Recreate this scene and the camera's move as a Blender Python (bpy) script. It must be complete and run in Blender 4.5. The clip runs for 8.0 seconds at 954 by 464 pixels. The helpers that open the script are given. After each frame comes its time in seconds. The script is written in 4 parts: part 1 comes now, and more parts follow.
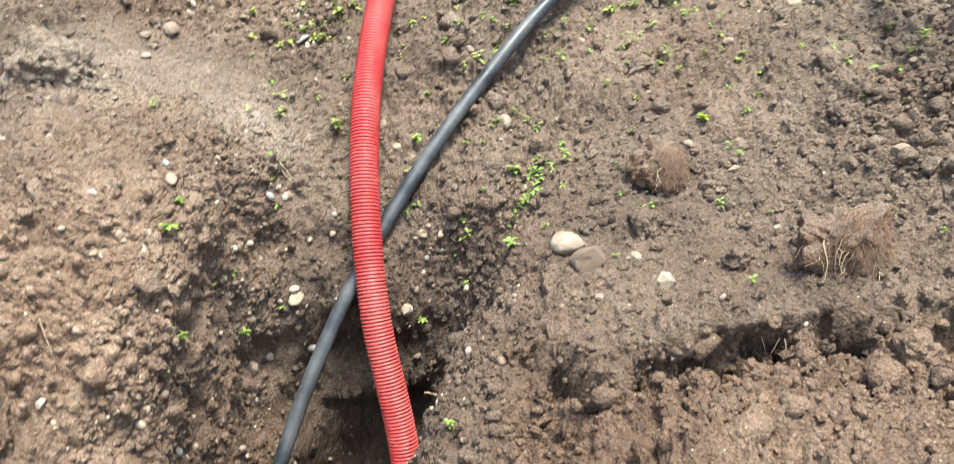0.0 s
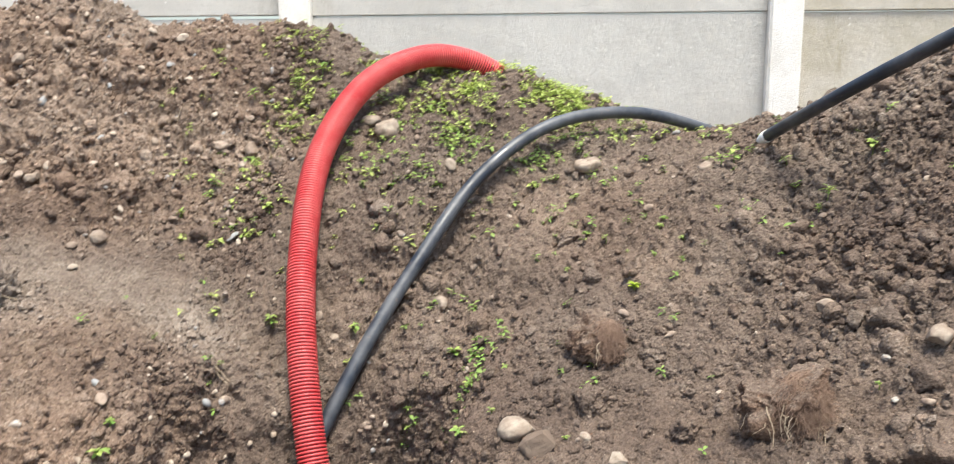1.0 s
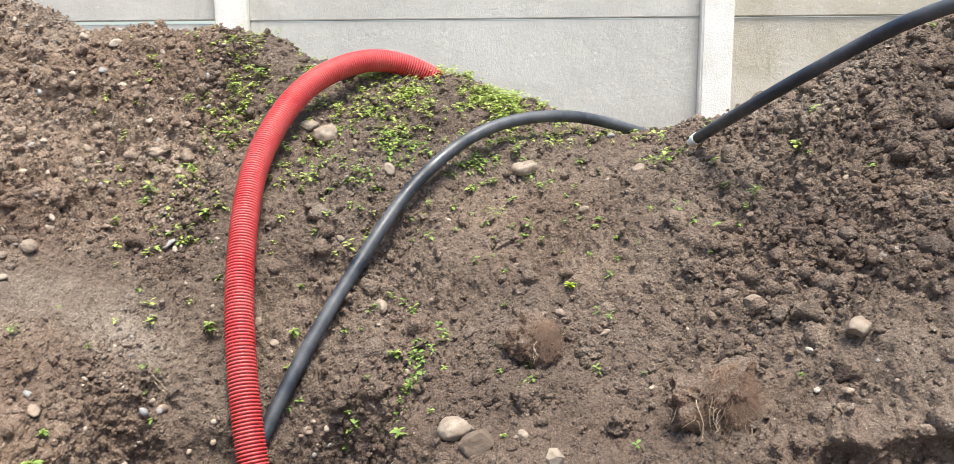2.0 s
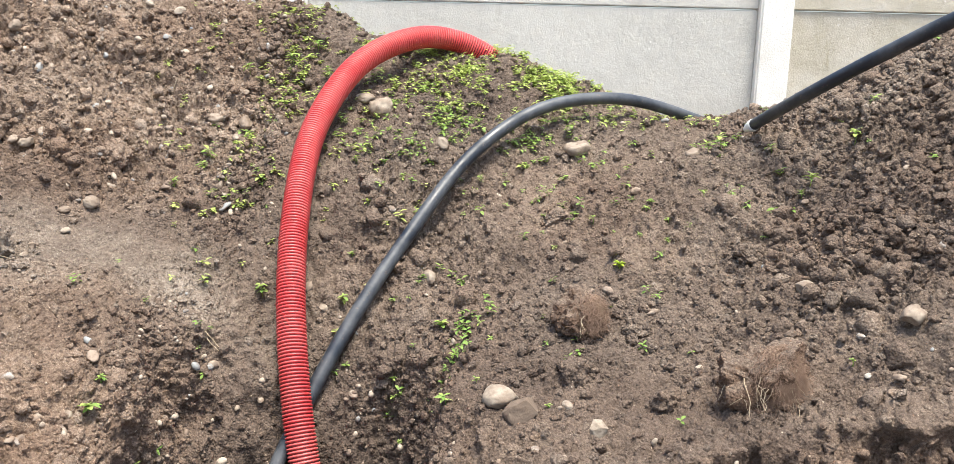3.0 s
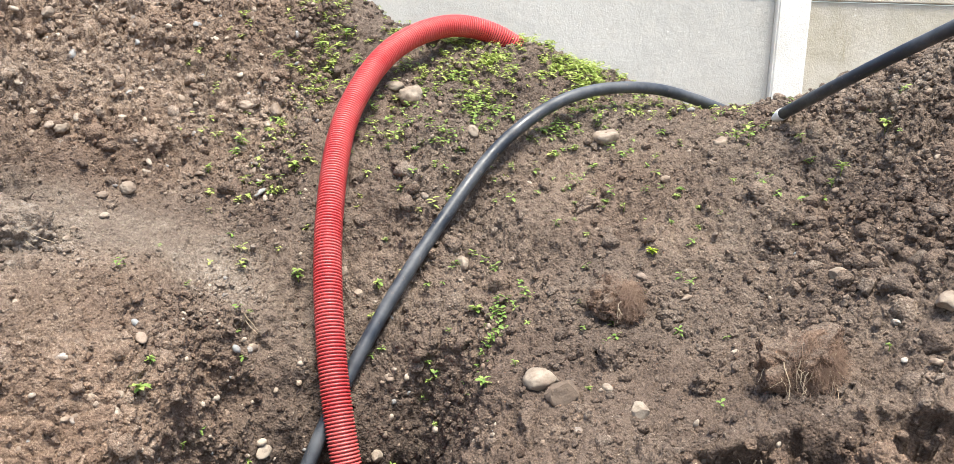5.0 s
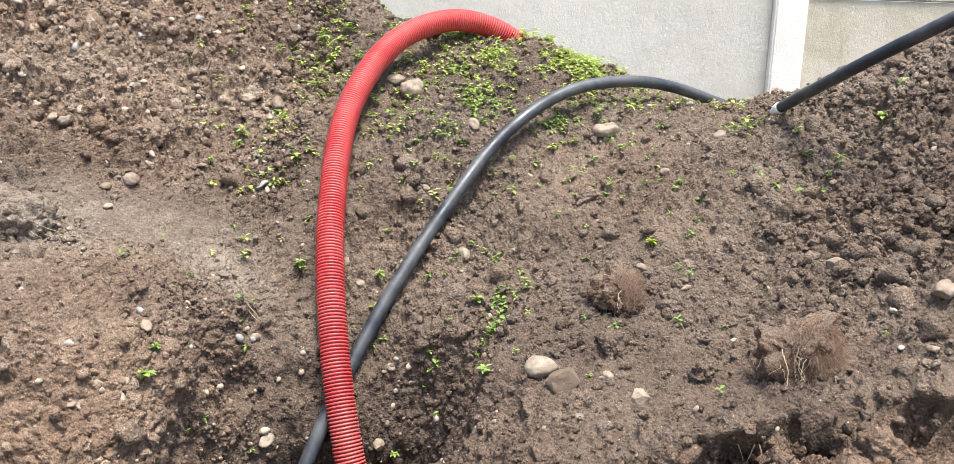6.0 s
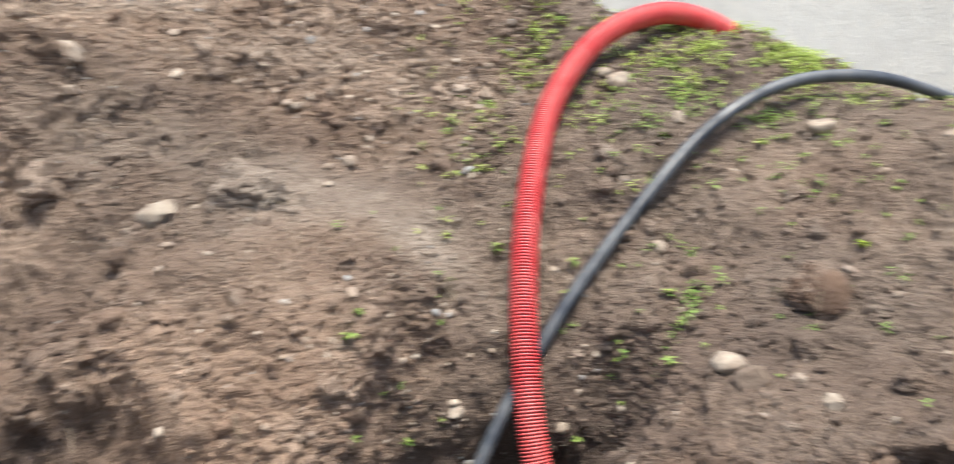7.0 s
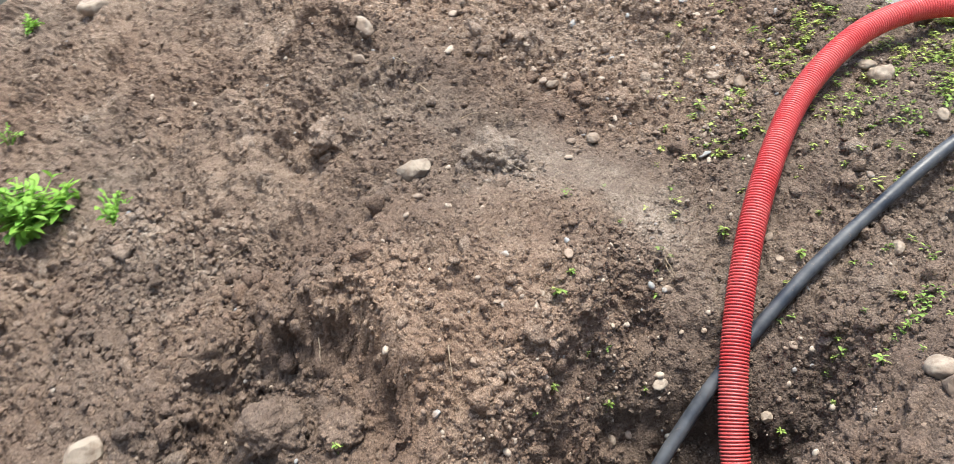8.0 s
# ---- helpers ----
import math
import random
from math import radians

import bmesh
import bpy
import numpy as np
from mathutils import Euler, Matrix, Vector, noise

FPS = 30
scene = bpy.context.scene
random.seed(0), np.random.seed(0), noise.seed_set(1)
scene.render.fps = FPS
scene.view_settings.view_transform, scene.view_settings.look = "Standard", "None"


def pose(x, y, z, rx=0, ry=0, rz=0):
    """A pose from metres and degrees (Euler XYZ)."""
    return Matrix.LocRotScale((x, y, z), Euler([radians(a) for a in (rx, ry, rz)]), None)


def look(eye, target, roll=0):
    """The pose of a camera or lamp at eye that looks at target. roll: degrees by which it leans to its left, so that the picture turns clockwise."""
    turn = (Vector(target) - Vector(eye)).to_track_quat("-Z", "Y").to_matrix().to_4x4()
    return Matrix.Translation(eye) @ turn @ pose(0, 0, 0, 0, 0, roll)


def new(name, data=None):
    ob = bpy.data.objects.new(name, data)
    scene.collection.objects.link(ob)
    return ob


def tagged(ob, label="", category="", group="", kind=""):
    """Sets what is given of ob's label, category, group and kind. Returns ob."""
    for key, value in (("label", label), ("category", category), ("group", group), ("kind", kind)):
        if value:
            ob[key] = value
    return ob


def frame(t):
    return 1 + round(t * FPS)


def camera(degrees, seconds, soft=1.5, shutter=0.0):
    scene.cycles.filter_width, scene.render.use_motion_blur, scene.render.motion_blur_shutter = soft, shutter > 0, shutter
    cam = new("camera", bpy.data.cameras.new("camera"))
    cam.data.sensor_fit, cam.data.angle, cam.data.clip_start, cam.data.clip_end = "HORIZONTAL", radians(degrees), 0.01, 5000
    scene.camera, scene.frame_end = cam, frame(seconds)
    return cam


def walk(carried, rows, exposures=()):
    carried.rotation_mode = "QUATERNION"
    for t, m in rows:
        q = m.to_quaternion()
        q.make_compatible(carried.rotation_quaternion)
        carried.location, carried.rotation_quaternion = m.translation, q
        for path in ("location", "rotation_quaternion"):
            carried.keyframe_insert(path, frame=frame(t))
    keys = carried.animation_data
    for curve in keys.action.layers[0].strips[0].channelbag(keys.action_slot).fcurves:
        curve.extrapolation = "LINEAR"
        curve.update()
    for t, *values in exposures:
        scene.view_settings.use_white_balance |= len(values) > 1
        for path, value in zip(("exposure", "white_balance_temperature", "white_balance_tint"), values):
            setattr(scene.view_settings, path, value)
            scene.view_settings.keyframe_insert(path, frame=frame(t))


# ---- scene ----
cam = camera(57.9, 8.0, soft=0.6, shutter=0.5)
PATH = [
    (0, (0.207, 0.000, 1.573), (-0.0659, 1.8544, 0.8741), 3.57),
    (0.3, (0.199, 0.013, 1.597), (-0.0436, 1.9031, 0.9901), 2.31),
    (0.4, (0.197, 0.017, 1.605), (-0.0233, 1.9326, 1.0733), 2.20),
    (0.5, (0.194, 0.021, 1.613), (-0.0139, 1.9581, 1.1594), 1.51),
    (0.8, (0.212, 0.017, 1.628), (0.0220, 1.9695, 1.2396), 0.17),
    (1, (0.203, 0.015, 1.640), (0.0519, 1.9761, 1.2780), -0.32),
    (1.5, (0.220, 0.012, 1.645), (0.1430, 1.9832, 1.3136), -0.81),
    (1.7, (0.225, 0.006, 1.646), (0.2140, 1.9773, 1.3061), -0.73),
    (2.8, (0.193, -0.027, 1.608), (0.0820, 1.9354, 1.2398), 1.29),
    (3, (0.198, -0.026, 1.603), (0.0800, 1.9360, 1.2327), 1.67),
    (3.5, (0.196, -0.026, 1.605), (0.0800, 1.9331, 1.2180), 1.77),
    (4, (0.174, -0.032, 1.600), (0.0560, 1.9256, 1.2086), 1.77),
    (4.5, (0.142, -0.044, 1.600), (0.0220, 1.9131, 1.2068), 1.86),
    (6, (0.118, -0.080, 1.584), (0.0080, 1.8777, 1.1891), 2.09),
    (6.5, (0.172, -0.080, 1.568), (-0.0190, 1.8684, 1.1609), 1.86),
    (6.8, (0.169, -0.094, 1.562), (-0.2310, 1.8237, 1.1602), 1.70),
    (7, (0.167, -0.104, 1.558), (-0.4271, 1.7624, 1.1510), 2.22),
    (7.2, (0.196, -0.120, 1.551), (-0.6150, 1.6619, 1.1415), 2.10),
    (7.5, (0.239, -0.144, 1.542), (-0.7721, 1.5276, 1.1143), 2.53),
    (8, (0.333, -0.155, 1.521), (-0.8258, 1.4130, 1.0762), 4.30),
]
EXPOSURES = [(0.0, 1.76, 6460, 0), (0.5, 1.75, 6460, 1), (0.8, 1.40, 6440, 5), (1.0, 1.30, 6440, 6), (2.0, 1.26, 6440, 6), (3.0, 1.37, 6420, 6), (4.5, 1.40, 6420, 6), (6.0, 1.40, 6420, 6), (7.0, 1.36, 6340, 6), (8.0, 1.32, 6240, 6)]
walk(cam, [(t, look(eye, target, roll)) for t, eye, target, roll in PATH], exposures=EXPOSURES)

# ---------------------------------------------------------------- light: hazy sun from the back of the camera
SUN_DIR = Vector((0.13, -0.21, 0.96)).normalized()
world = bpy.data.worlds.new("world")
scene.world = world
world.use_nodes = True
wn = world.node_tree.nodes
sky = wn.new("ShaderNodeTexSky")
sky.sky_type, sky.sun_disc = "NISHITA", False
sky.sun_elevation = math.asin(SUN_DIR.z)
sky.sun_rotation = math.atan2(SUN_DIR.x, SUN_DIR.y)
sky.air_density, sky.dust_density, sky.ozone_density = 1.0, 3.5, 0.6
world.node_tree.links.new(sky.outputs[0], wn["Background"].inputs[0])
wn["Background"].inputs[1].default_value = 0.14
sun = new("sun", bpy.data.lights.new("sun", "SUN"))
sun.data.energy, sun.data.angle, sun.data.color = 3.1, radians(20), (1.0, 0.93, 0.83)
sun.matrix_world = look(SUN_DIR * 20, (0, 0, 0))


# ---------------------------------------------------------------- materials
class Mat:
    """A node material: a Principled surface and small helpers to wire it."""

    def __init__(self, name, rough=0.9, spec=0.3):
        self.m = bpy.data.materials.new(name)
        self.m.use_nodes = True
        self.n, self.l = self.m.node_tree.nodes, self.m.node_tree.links
        self.b = self.n["Principled BSDF"]
        self.b.inputs["Roughness"].default_value = rough
        self.b.inputs["Specular IOR Level"].default_value = spec
        self.pos = self.n.new("ShaderNodeNewGeometry").outputs["Position"]

    def put(self, value, socket):
        if isinstance(value, (int, float)):
            socket.default_value = value
        elif isinstance(value, tuple):
            socket.default_value = (*value, 1) if len(value) == 3 and socket.type == "RGBA" else value
        else:
            self.l.new(value, socket)

    def noise(self, scale, detail=4, rough=0.6, vec=None, color=False):
        t = self.n.new("ShaderNodeTexNoise")
        t.inputs["Scale"].default_value = scale
        t.inputs["Detail"].default_value = detail
        t.inputs["Roughness"].default_value = rough
        self.put(vec or self.pos, t.inputs["Vector"])
        return t.outputs["Color" if color else "Fac"]

    def cells(self, scale, out="Distance", feature="F1", vec=None):
        t = self.n.new("ShaderNodeTexVoronoi")
        t.feature = feature
        t.inputs["Scale"].default_value = scale
        self.put(vec or self.pos, t.inputs["Vector"])
        return t.outputs[out]

    def ramp(self, value, lo, hi, a=0.0, b=1.0):
        t = self.n.new("ShaderNodeMapRange")
        t.interpolation_type = "SMOOTHSTEP"
        self.put(value, t.inputs[0])
        for i, v in enumerate((lo, hi, a, b)):
            t.inputs[i + 1].default_value = v
        return t.outputs[0]

    def mix(self, f, a, b, kind="MIX"):
        t = self.n.new("ShaderNodeMix")
        t.data_type, t.blend_type = "RGBA", kind
        self.put(f, t.inputs[0])
        self.put(a, t.inputs[6])
        self.put(b, t.inputs[7])
        return t.outputs[2]

    def math(self, op, a, b):
        t = self.n.new("ShaderNodeMath")
        t.operation = op
        self.put(a, t.inputs[0])
        self.put(b, t.inputs[1])
        return t.outputs[0]

    def attr(self, name):
        t = self.n.new("ShaderNodeAttribute")
        t.attribute_name = name
        return t.outputs["Fac"]

    def random(self, island=False):
        if island:
            return self.n.new("ShaderNodeNewGeometry").outputs["Random Per Island"]
        return self.n.new("ShaderNodeObjectInfo").outputs["Random"]

    def stretch(self, x, y, z):
        t = self.n.new("ShaderNodeMapping")
        t.inputs["Scale"].default_value = (x, y, z)
        self.l.new(self.pos, t.inputs[0])
        return t.outputs[0]

    def color(self, c):
        self.put(c, self.b.inputs["Base Color"])
        return self

    def rough(self, c):
        self.put(c, self.b.inputs["Roughness"])
        return self

    def bump(self, h, dist, strength=1.0):
        t = self.n.new("ShaderNodeBump")
        t.inputs["Strength"].default_value = strength
        t.inputs["Distance"].default_value = dist
        self.put(h, t.inputs["Height"])
        if self.b.inputs["Normal"].is_linked:
            self.l.new(self.b.inputs["Normal"].links[0].from_socket, t.inputs["Normal"])
        self.l.new(t.outputs[0], self.b.inputs["Normal"])
        return self


DARK, MID, WARM, DRY = (0.074, 0.056, 0.046), (0.128, 0.098, 0.079), (0.182, 0.143, 0.114), (0.330, 0.286, 0.238)


def soil_material(name):
    """Brown earth from moist topsoil to pale dried crust; a mesh value tells the kind of soil and the painted shade."""
    m = Mat(name, 0.88, 0.14)
    dry_and_shade = m.attr("dry_and_shade")
    k = m.math("ADD", dry_and_shade, m.ramp(m.noise(2.4, 5, 0.6), 0.34, 0.66, -0.11, 0.11))
    k = m.math("ADD", k, m.ramp(m.noise(13, 6, 0.68), 0.32, 0.68, -0.10, 0.10))
    k = m.math("ADD", k, m.ramp(m.noise(110, 4, 0.7), 0.32, 0.68, -0.13, 0.13))
    k = m.math("ADD", k, m.ramp(m.noise(400, 2, 0.6), 0.32, 0.68, -0.25, 0.25))
    k = m.math("ADD", k, m.ramp(m.cells(95, "Color"), 0.0, 1.0, -0.07, 0.07))
    c = m.mix(m.ramp(k, -0.20, 0.35), DARK, MID)
    c = m.mix(m.ramp(k, 0.20, 0.70), c, WARM)
    c = m.mix(m.ramp(k, 0.60, 1.20), c, DRY)
    # pale grit and brick-red fragments
    speck = m.ramp(m.cells(115), 0.12, 0.22, 1.0, 0.0)
    c = m.mix(m.math("MULTIPLY", speck, m.ramp(m.noise(70, 1), 0.60, 0.66, 0, 0.7)), c, (0.46, 0.40, 0.32))
    c = m.mix(m.math("MULTIPLY", speck, m.ramp(m.noise(50, 1), 0.38, 0.32, 0, 0.5)), c, (0.26, 0.14, 0.085))
    rust = m.attr("rust")
    c = m.mix(rust, c, (1.13, 0.96, 0.85), "MULTIPLY")
    m.color(c)
    m.rough(m.ramp(k, -0.1, 0.6, 0.86, 0.97))
    m.bump(m.noise(75, 7, 0.74), 0.009, 0.8)
    m.bump(m.ramp(m.cells(170), 0.0, 0.75, 1.0, 0.0), 0.004, 0.8)
    m.bump(m.noise(360, 3, 0.7), 0.0022, 0.8)
    return m.m


M_SOIL = soil_material("soil")


def stone_material():
    m = Mat("river_stone", 0.75, 0.35)
    r = m.random()
    c = m.mix(m.ramp(r, 0.0, 0.55), (0.27, 0.225, 0.175), (0.21, 0.15, 0.108))
    c = m.mix(m.ramp(r, 0.72, 0.80), c, (0.30, 0.31, 0.30))
    c = m.mix(m.ramp(m.noise(45, 5), 0.38, 0.68, 0, 0.5), c, (0.38, 0.33, 0.26))
    c = m.mix(m.ramp(m.noise(28, 6, 0.75), 0.42, 0.58, 0, 0.9), c, (0.17, 0.125, 0.095))
    m.color(c).bump(m.noise(120, 5), 0.003, 0.5)
    return m.m


def grit_material():
    m = Mat("grit", 0.8, 0.3)
    r = m.random(True)
    c = m.mix(m.ramp(r, 0.1, 0.9), (0.38, 0.325, 0.26), (0.20, 0.145, 0.108))
    c = m.mix(m.ramp(r, 0.86, 0.9), c, (0.25, 0.255, 0.25))
    c = m.mix(m.ramp(m.noise(60, 5, 0.7), 0.44, 0.62, 0, 0.8), c, (0.16, 0.118, 0.09))
    m.color(c).bump(m.noise(150, 4), 0.002, 0.5)
    return m.m




def pale_stone_material():
    m = Mat("pale_river_stone", 0.7, 0.35)
    c = m.mix(m.ramp(m.random(), 0.1, 0.9), (0.235, 0.193, 0.148), (0.175, 0.132, 0.098))
    c = m.mix(m.ramp(m.noise(35, 5), 0.40, 0.66, 0, 0.45), c, (0.38, 0.33, 0.265))
    c = m.mix(m.ramp(m.noise(22, 6, 0.75), 0.44, 0.60, 0, 0.85), c, (0.17, 0.125, 0.093))
    m.color(c).bump(m.noise(90, 5), 0.003, 0.5)
    return m.m


M_STONE, M_GRIT, M_STONE_PALE = stone_material(), grit_material(), pale_stone_material()


def slab_material(name, a, b):
    m = Mat(name, 0.85, 0.25)
    c = m.mix(m.noise(12, 3), a, b)
    c = m.mix(m.ramp(m.noise(30, 6, 0.7), 0.42, 0.68, 0, 0.8), c, (0.16, 0.118, 0.088))
    m.color(c).bump(m.noise(70, 6), 0.006, 0.7)
    return m.m


M_SLAB = slab_material("broken_stone", (0.23, 0.19, 0.148), (0.30, 0.258, 0.205))
M_SLAB_BROWN = slab_material("broken_brown_stone", (0.105, 0.076, 0.058), (0.155, 0.118, 0.09))


def panel_material(name, a, b, stain):
    """Precast concrete with a trowelled, blotchy face and exposed grit."""
    m = Mat(name, 0.92, 0.25)
    c = m.mix(m.ramp(m.noise(2.3, 6, 0.65), 0.35, 0.68), a, b)
    c = m.mix(m.ramp(m.noise(14, 6, 0.7), 0.45, 0.75, 0, 0.5), c, (0.60, 0.57, 0.50))
    c = m.mix(m.ramp(m.noise(3.5, 6, 0.75, m.stretch(1, 1, 0.35)), 0.54, 0.72, 0, 0.7), c, stain)
    c = m.mix(m.ramp(m.noise(130, 3, 0.8), 0.50, 0.75, 0, 0.30), c, (0.24, 0.22, 0.19))
    c = m.mix(m.math("MULTIPLY", m.ramp(m.cells(34), 0.10, 0.20, 1, 0), m.ramp(m.noise(9, 2), 0.58, 0.64)), c, (0.68, 0.66, 0.61))
    m.color(c)
    m.bump(m.noise(16, 6, 0.7), 0.010, 0.5)
    m.bump(m.noise(150, 4, 0.75), 0.003, 0.6)
    return m.m


M_PANEL = panel_material("smooth_concrete", (0.49, 0.475, 0.43), (0.575, 0.56, 0.51), (0.36, 0.34, 0.285))
M_PANEL_B = panel_material("mossy_concrete", (0.46, 0.42, 0.33), (0.60, 0.56, 0.485), (0.30, 0.25, 0.15))


def post_material():
    m = Mat("whitewashed_concrete", 0.9, 0.25)
    c = m.mix(m.ramp(m.noise(9, 6, 0.7), 0.4, 0.7), (0.80, 0.78, 0.72), (0.70, 0.67, 0.60))
    c = m.mix(m.ramp(m.noise(170, 3, 0.8), 0.55, 0.75, 0, 0.6), c, (0.40, 0.38, 0.34))
    m.color(c).bump(m.noise(130, 4), 0.003, 0.7)
    return m.m


M_POST = post_material()


def plastic(name, base, dusty, rough, dust):
    m = Mat(name, rough, 0.5)
    c = m.mix(m.ramp(m.noise(7, 5, 0.65), 0.36, 0.68, 0, dust), base, dusty)
    c = m.mix(m.math("MULTIPLY", m.ramp(m.noise(60, 5, 0.75), 0.60, 0.72), dust), c, (0.24, 0.17, 0.12))
    m.color(c)
    m.rough(m.ramp(m.noise(20, 5), 0.3, 0.7, rough - 0.1, rough + 0.18))
    m.bump(m.noise(90, 4), 0.001, 0.35)
    return m.m


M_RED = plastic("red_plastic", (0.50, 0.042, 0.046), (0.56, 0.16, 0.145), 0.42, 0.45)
# groove tube is a darker red than the ribs, with some dust
M_RED_GROOVE = plastic("dusty_dark_red_plastic", (0.15, 0.014, 0.015), (0.22, 0.06, 0.05), 0.7, 0.5)
M_BLACK = plastic("black_plastic", (0.013, 0.018, 0.027), (0.15, 0.155, 0.16), 0.42, 0.48)
M_CUT = plastic("scuffed_pale_plastic", (0.68, 0.68, 0.66), (0.46, 0.43, 0.39), 0.7, 0.4)


def leaf_material(name, a, b):
    m = Mat(name, 0.55, 0.35)
    r = m.random()
    c = m.mix(r, a, b)
    c = m.mix(m.ramp(m.noise(120, 3), 0.4, 0.7, 0, 0.3), c, (0.40, 0.42, 0.14))
    m.color(c)
    m.b.inputs["Subsurface Weight"].default_value = 0.0
    t = m.n.new("ShaderNodeBsdfTranslucent")
    m.l.new(m.b.inputs["Base Color"].links[0].from_socket, t.inputs["Color"])
    s = m.n.new("ShaderNodeMixShader")
    s.inputs[0].default_value = 0.35
    m.l.new(m.b.outputs[0], s.inputs[1])
    m.l.new(t.outputs[0], s.inputs[2])
    m.l.new(s.outputs[0], m.n["Material Output"].inputs["Surface"])
    return m.m


M_LEAF = leaf_material("seedling_leaf", (0.15, 0.27, 0.055), (0.36, 0.44, 0.12))
M_LEAF_B = leaf_material("herb_leaf", (0.13, 0.32, 0.035), (0.24, 0.44, 0.06))
M_LEAF_Y = leaf_material("young_leaf", (0.30, 0.44, 0.03), (0.42, 0.54, 0.05))


def fibre_material():
    m = Mat("root_fibre", 0.9, 0.2)
    m.color(m.mix(m.noise(25, 3), (0.14, 0.090, 0.066), (0.29, 0.20, 0.145)))
    return m.m


M_FIBRE = fibre_material()


def straw_material():
    m = Mat("dry_straw", 0.85, 0.25)
    m.color(m.mix(m.noise(30, 3), (0.30, 0.225, 0.15), (0.48, 0.40, 0.29)))
    return m.m


M_STRAW = straw_material()


# ---------------------------------------------------------------- noise
TABLE = np.random.default_rng(77).random((1 << 16, 4), dtype=np.float32)


def cell(ix, iy, iz, seed):
    """Steady random row of the table for a lattice cell."""
    return ((ix * 73856093) ^ (iy * 19349663) ^ (iz * 83492791) ^ (seed * 40503 + 977)) & 0xFFFF


def value_noise(p, seed=0):
    i = np.floor(p).astype(np.int64)
    f = p - i
    f = f * f * f * (f * (f * 6 - 15) + 10)
    out = 0.0
    for dx in (0, 1):
        wx = f[:, 0] if dx else 1 - f[:, 0]
        for dy in (0, 1):
            wy = f[:, 1] if dy else 1 - f[:, 1]
            for dz in (0, 1):
                wz = f[:, 2] if dz else 1 - f[:, 2]
                out = out + wx * wy * wz * TABLE[cell(i[:, 0] + dx, i[:, 1] + dy, i[:, 2] + dz, seed), 0]
    return out * 2 - 1


def fbm(p, octaves, seed=0, gain=0.5):
    out, a = 0.0, 1.0
    for o in range(octaves):
        out = out + a * value_noise(p * 2.03 ** o + 17.3 * o, seed + o)
        a *= gain
    return out


def lumps(p, seed=0):
    """Rounded clods: domes over a jittered grid, of uneven size."""
    i = np.floor(p).astype(np.int64)
    f = (p - i).astype(np.float32)
    best = np.zeros(len(p), np.float32)
    for dx in (-1, 0, 1):
        for dy in (-1, 0, 1):
            for dz in (-1, 0, 1):
                t = TABLE[cell(i[:, 0] + dx, i[:, 1] + dy, i[:, 2] + dz, seed)]
                r = 0.35 + 0.50 * t[:, 3]
                d2 = ((f[:, 0] - dx - t[:, 0]) ** 2 + (f[:, 1] - dy - t[:, 1]) ** 2 + (f[:, 2] - dz - t[:, 2]) ** 2) / (r * r)
                best = np.maximum(best, r * np.sqrt(np.clip(1 - d2, 0, 1)))
    return best.astype(float)


def crumbs(p, seed=0):
    """Angular crumbs: tilted plates of uneven height, parted by cracks."""
    i = np.floor(p).astype(np.int64)
    f = (p - i).astype(np.float32)
    near = np.full(len(p), 9.0, np.float32)
    second = np.full(len(p), 9.0, np.float32)
    top = np.zeros(len(p), np.float32)
    for dx in (-1, 0, 1):
        for dy in (-1, 0, 1):
            for dz in (-1, 0, 1):
                c = cell(i[:, 0] + dx, i[:, 1] + dy, i[:, 2] + dz, seed)
                t = TABLE[c]
                ox, oy, oz = f[:, 0] - dx - t[:, 0], f[:, 1] - dy - t[:, 1], f[:, 2] - dz - t[:, 2]
                d = np.sqrt(ox * ox + oy * oy + oz * oz)
                u = TABLE[c ^ 0x5A5A]
                h = 0.25 + 0.55 * t[:, 3] + 0.6 * ((u[:, 0] - 0.5) * ox + (u[:, 1] - 0.5) * oy + (u[:, 2] - 0.5) * oz)
                closer = d < near
                second = np.where(closer, near, np.minimum(second, d))
                top = np.where(closer, h, top)
                near = np.where(closer, d, near)
    return (top * step((second - near) / 0.30)).astype(float)


# ---------------------------------------------------------------- ground
def step(t):
    t = np.clip(t, 0.0, 1.0)
    return t * t * (3 - 2 * t)


def smin(a, b, k):
    h = np.clip(0.5 + 0.5 * (b - a) / k, 0, 1)
    return b + (a - b) * h - k * h * (1 - h)


def smax(a, b, k):
    return -smin(-a, -b, k)


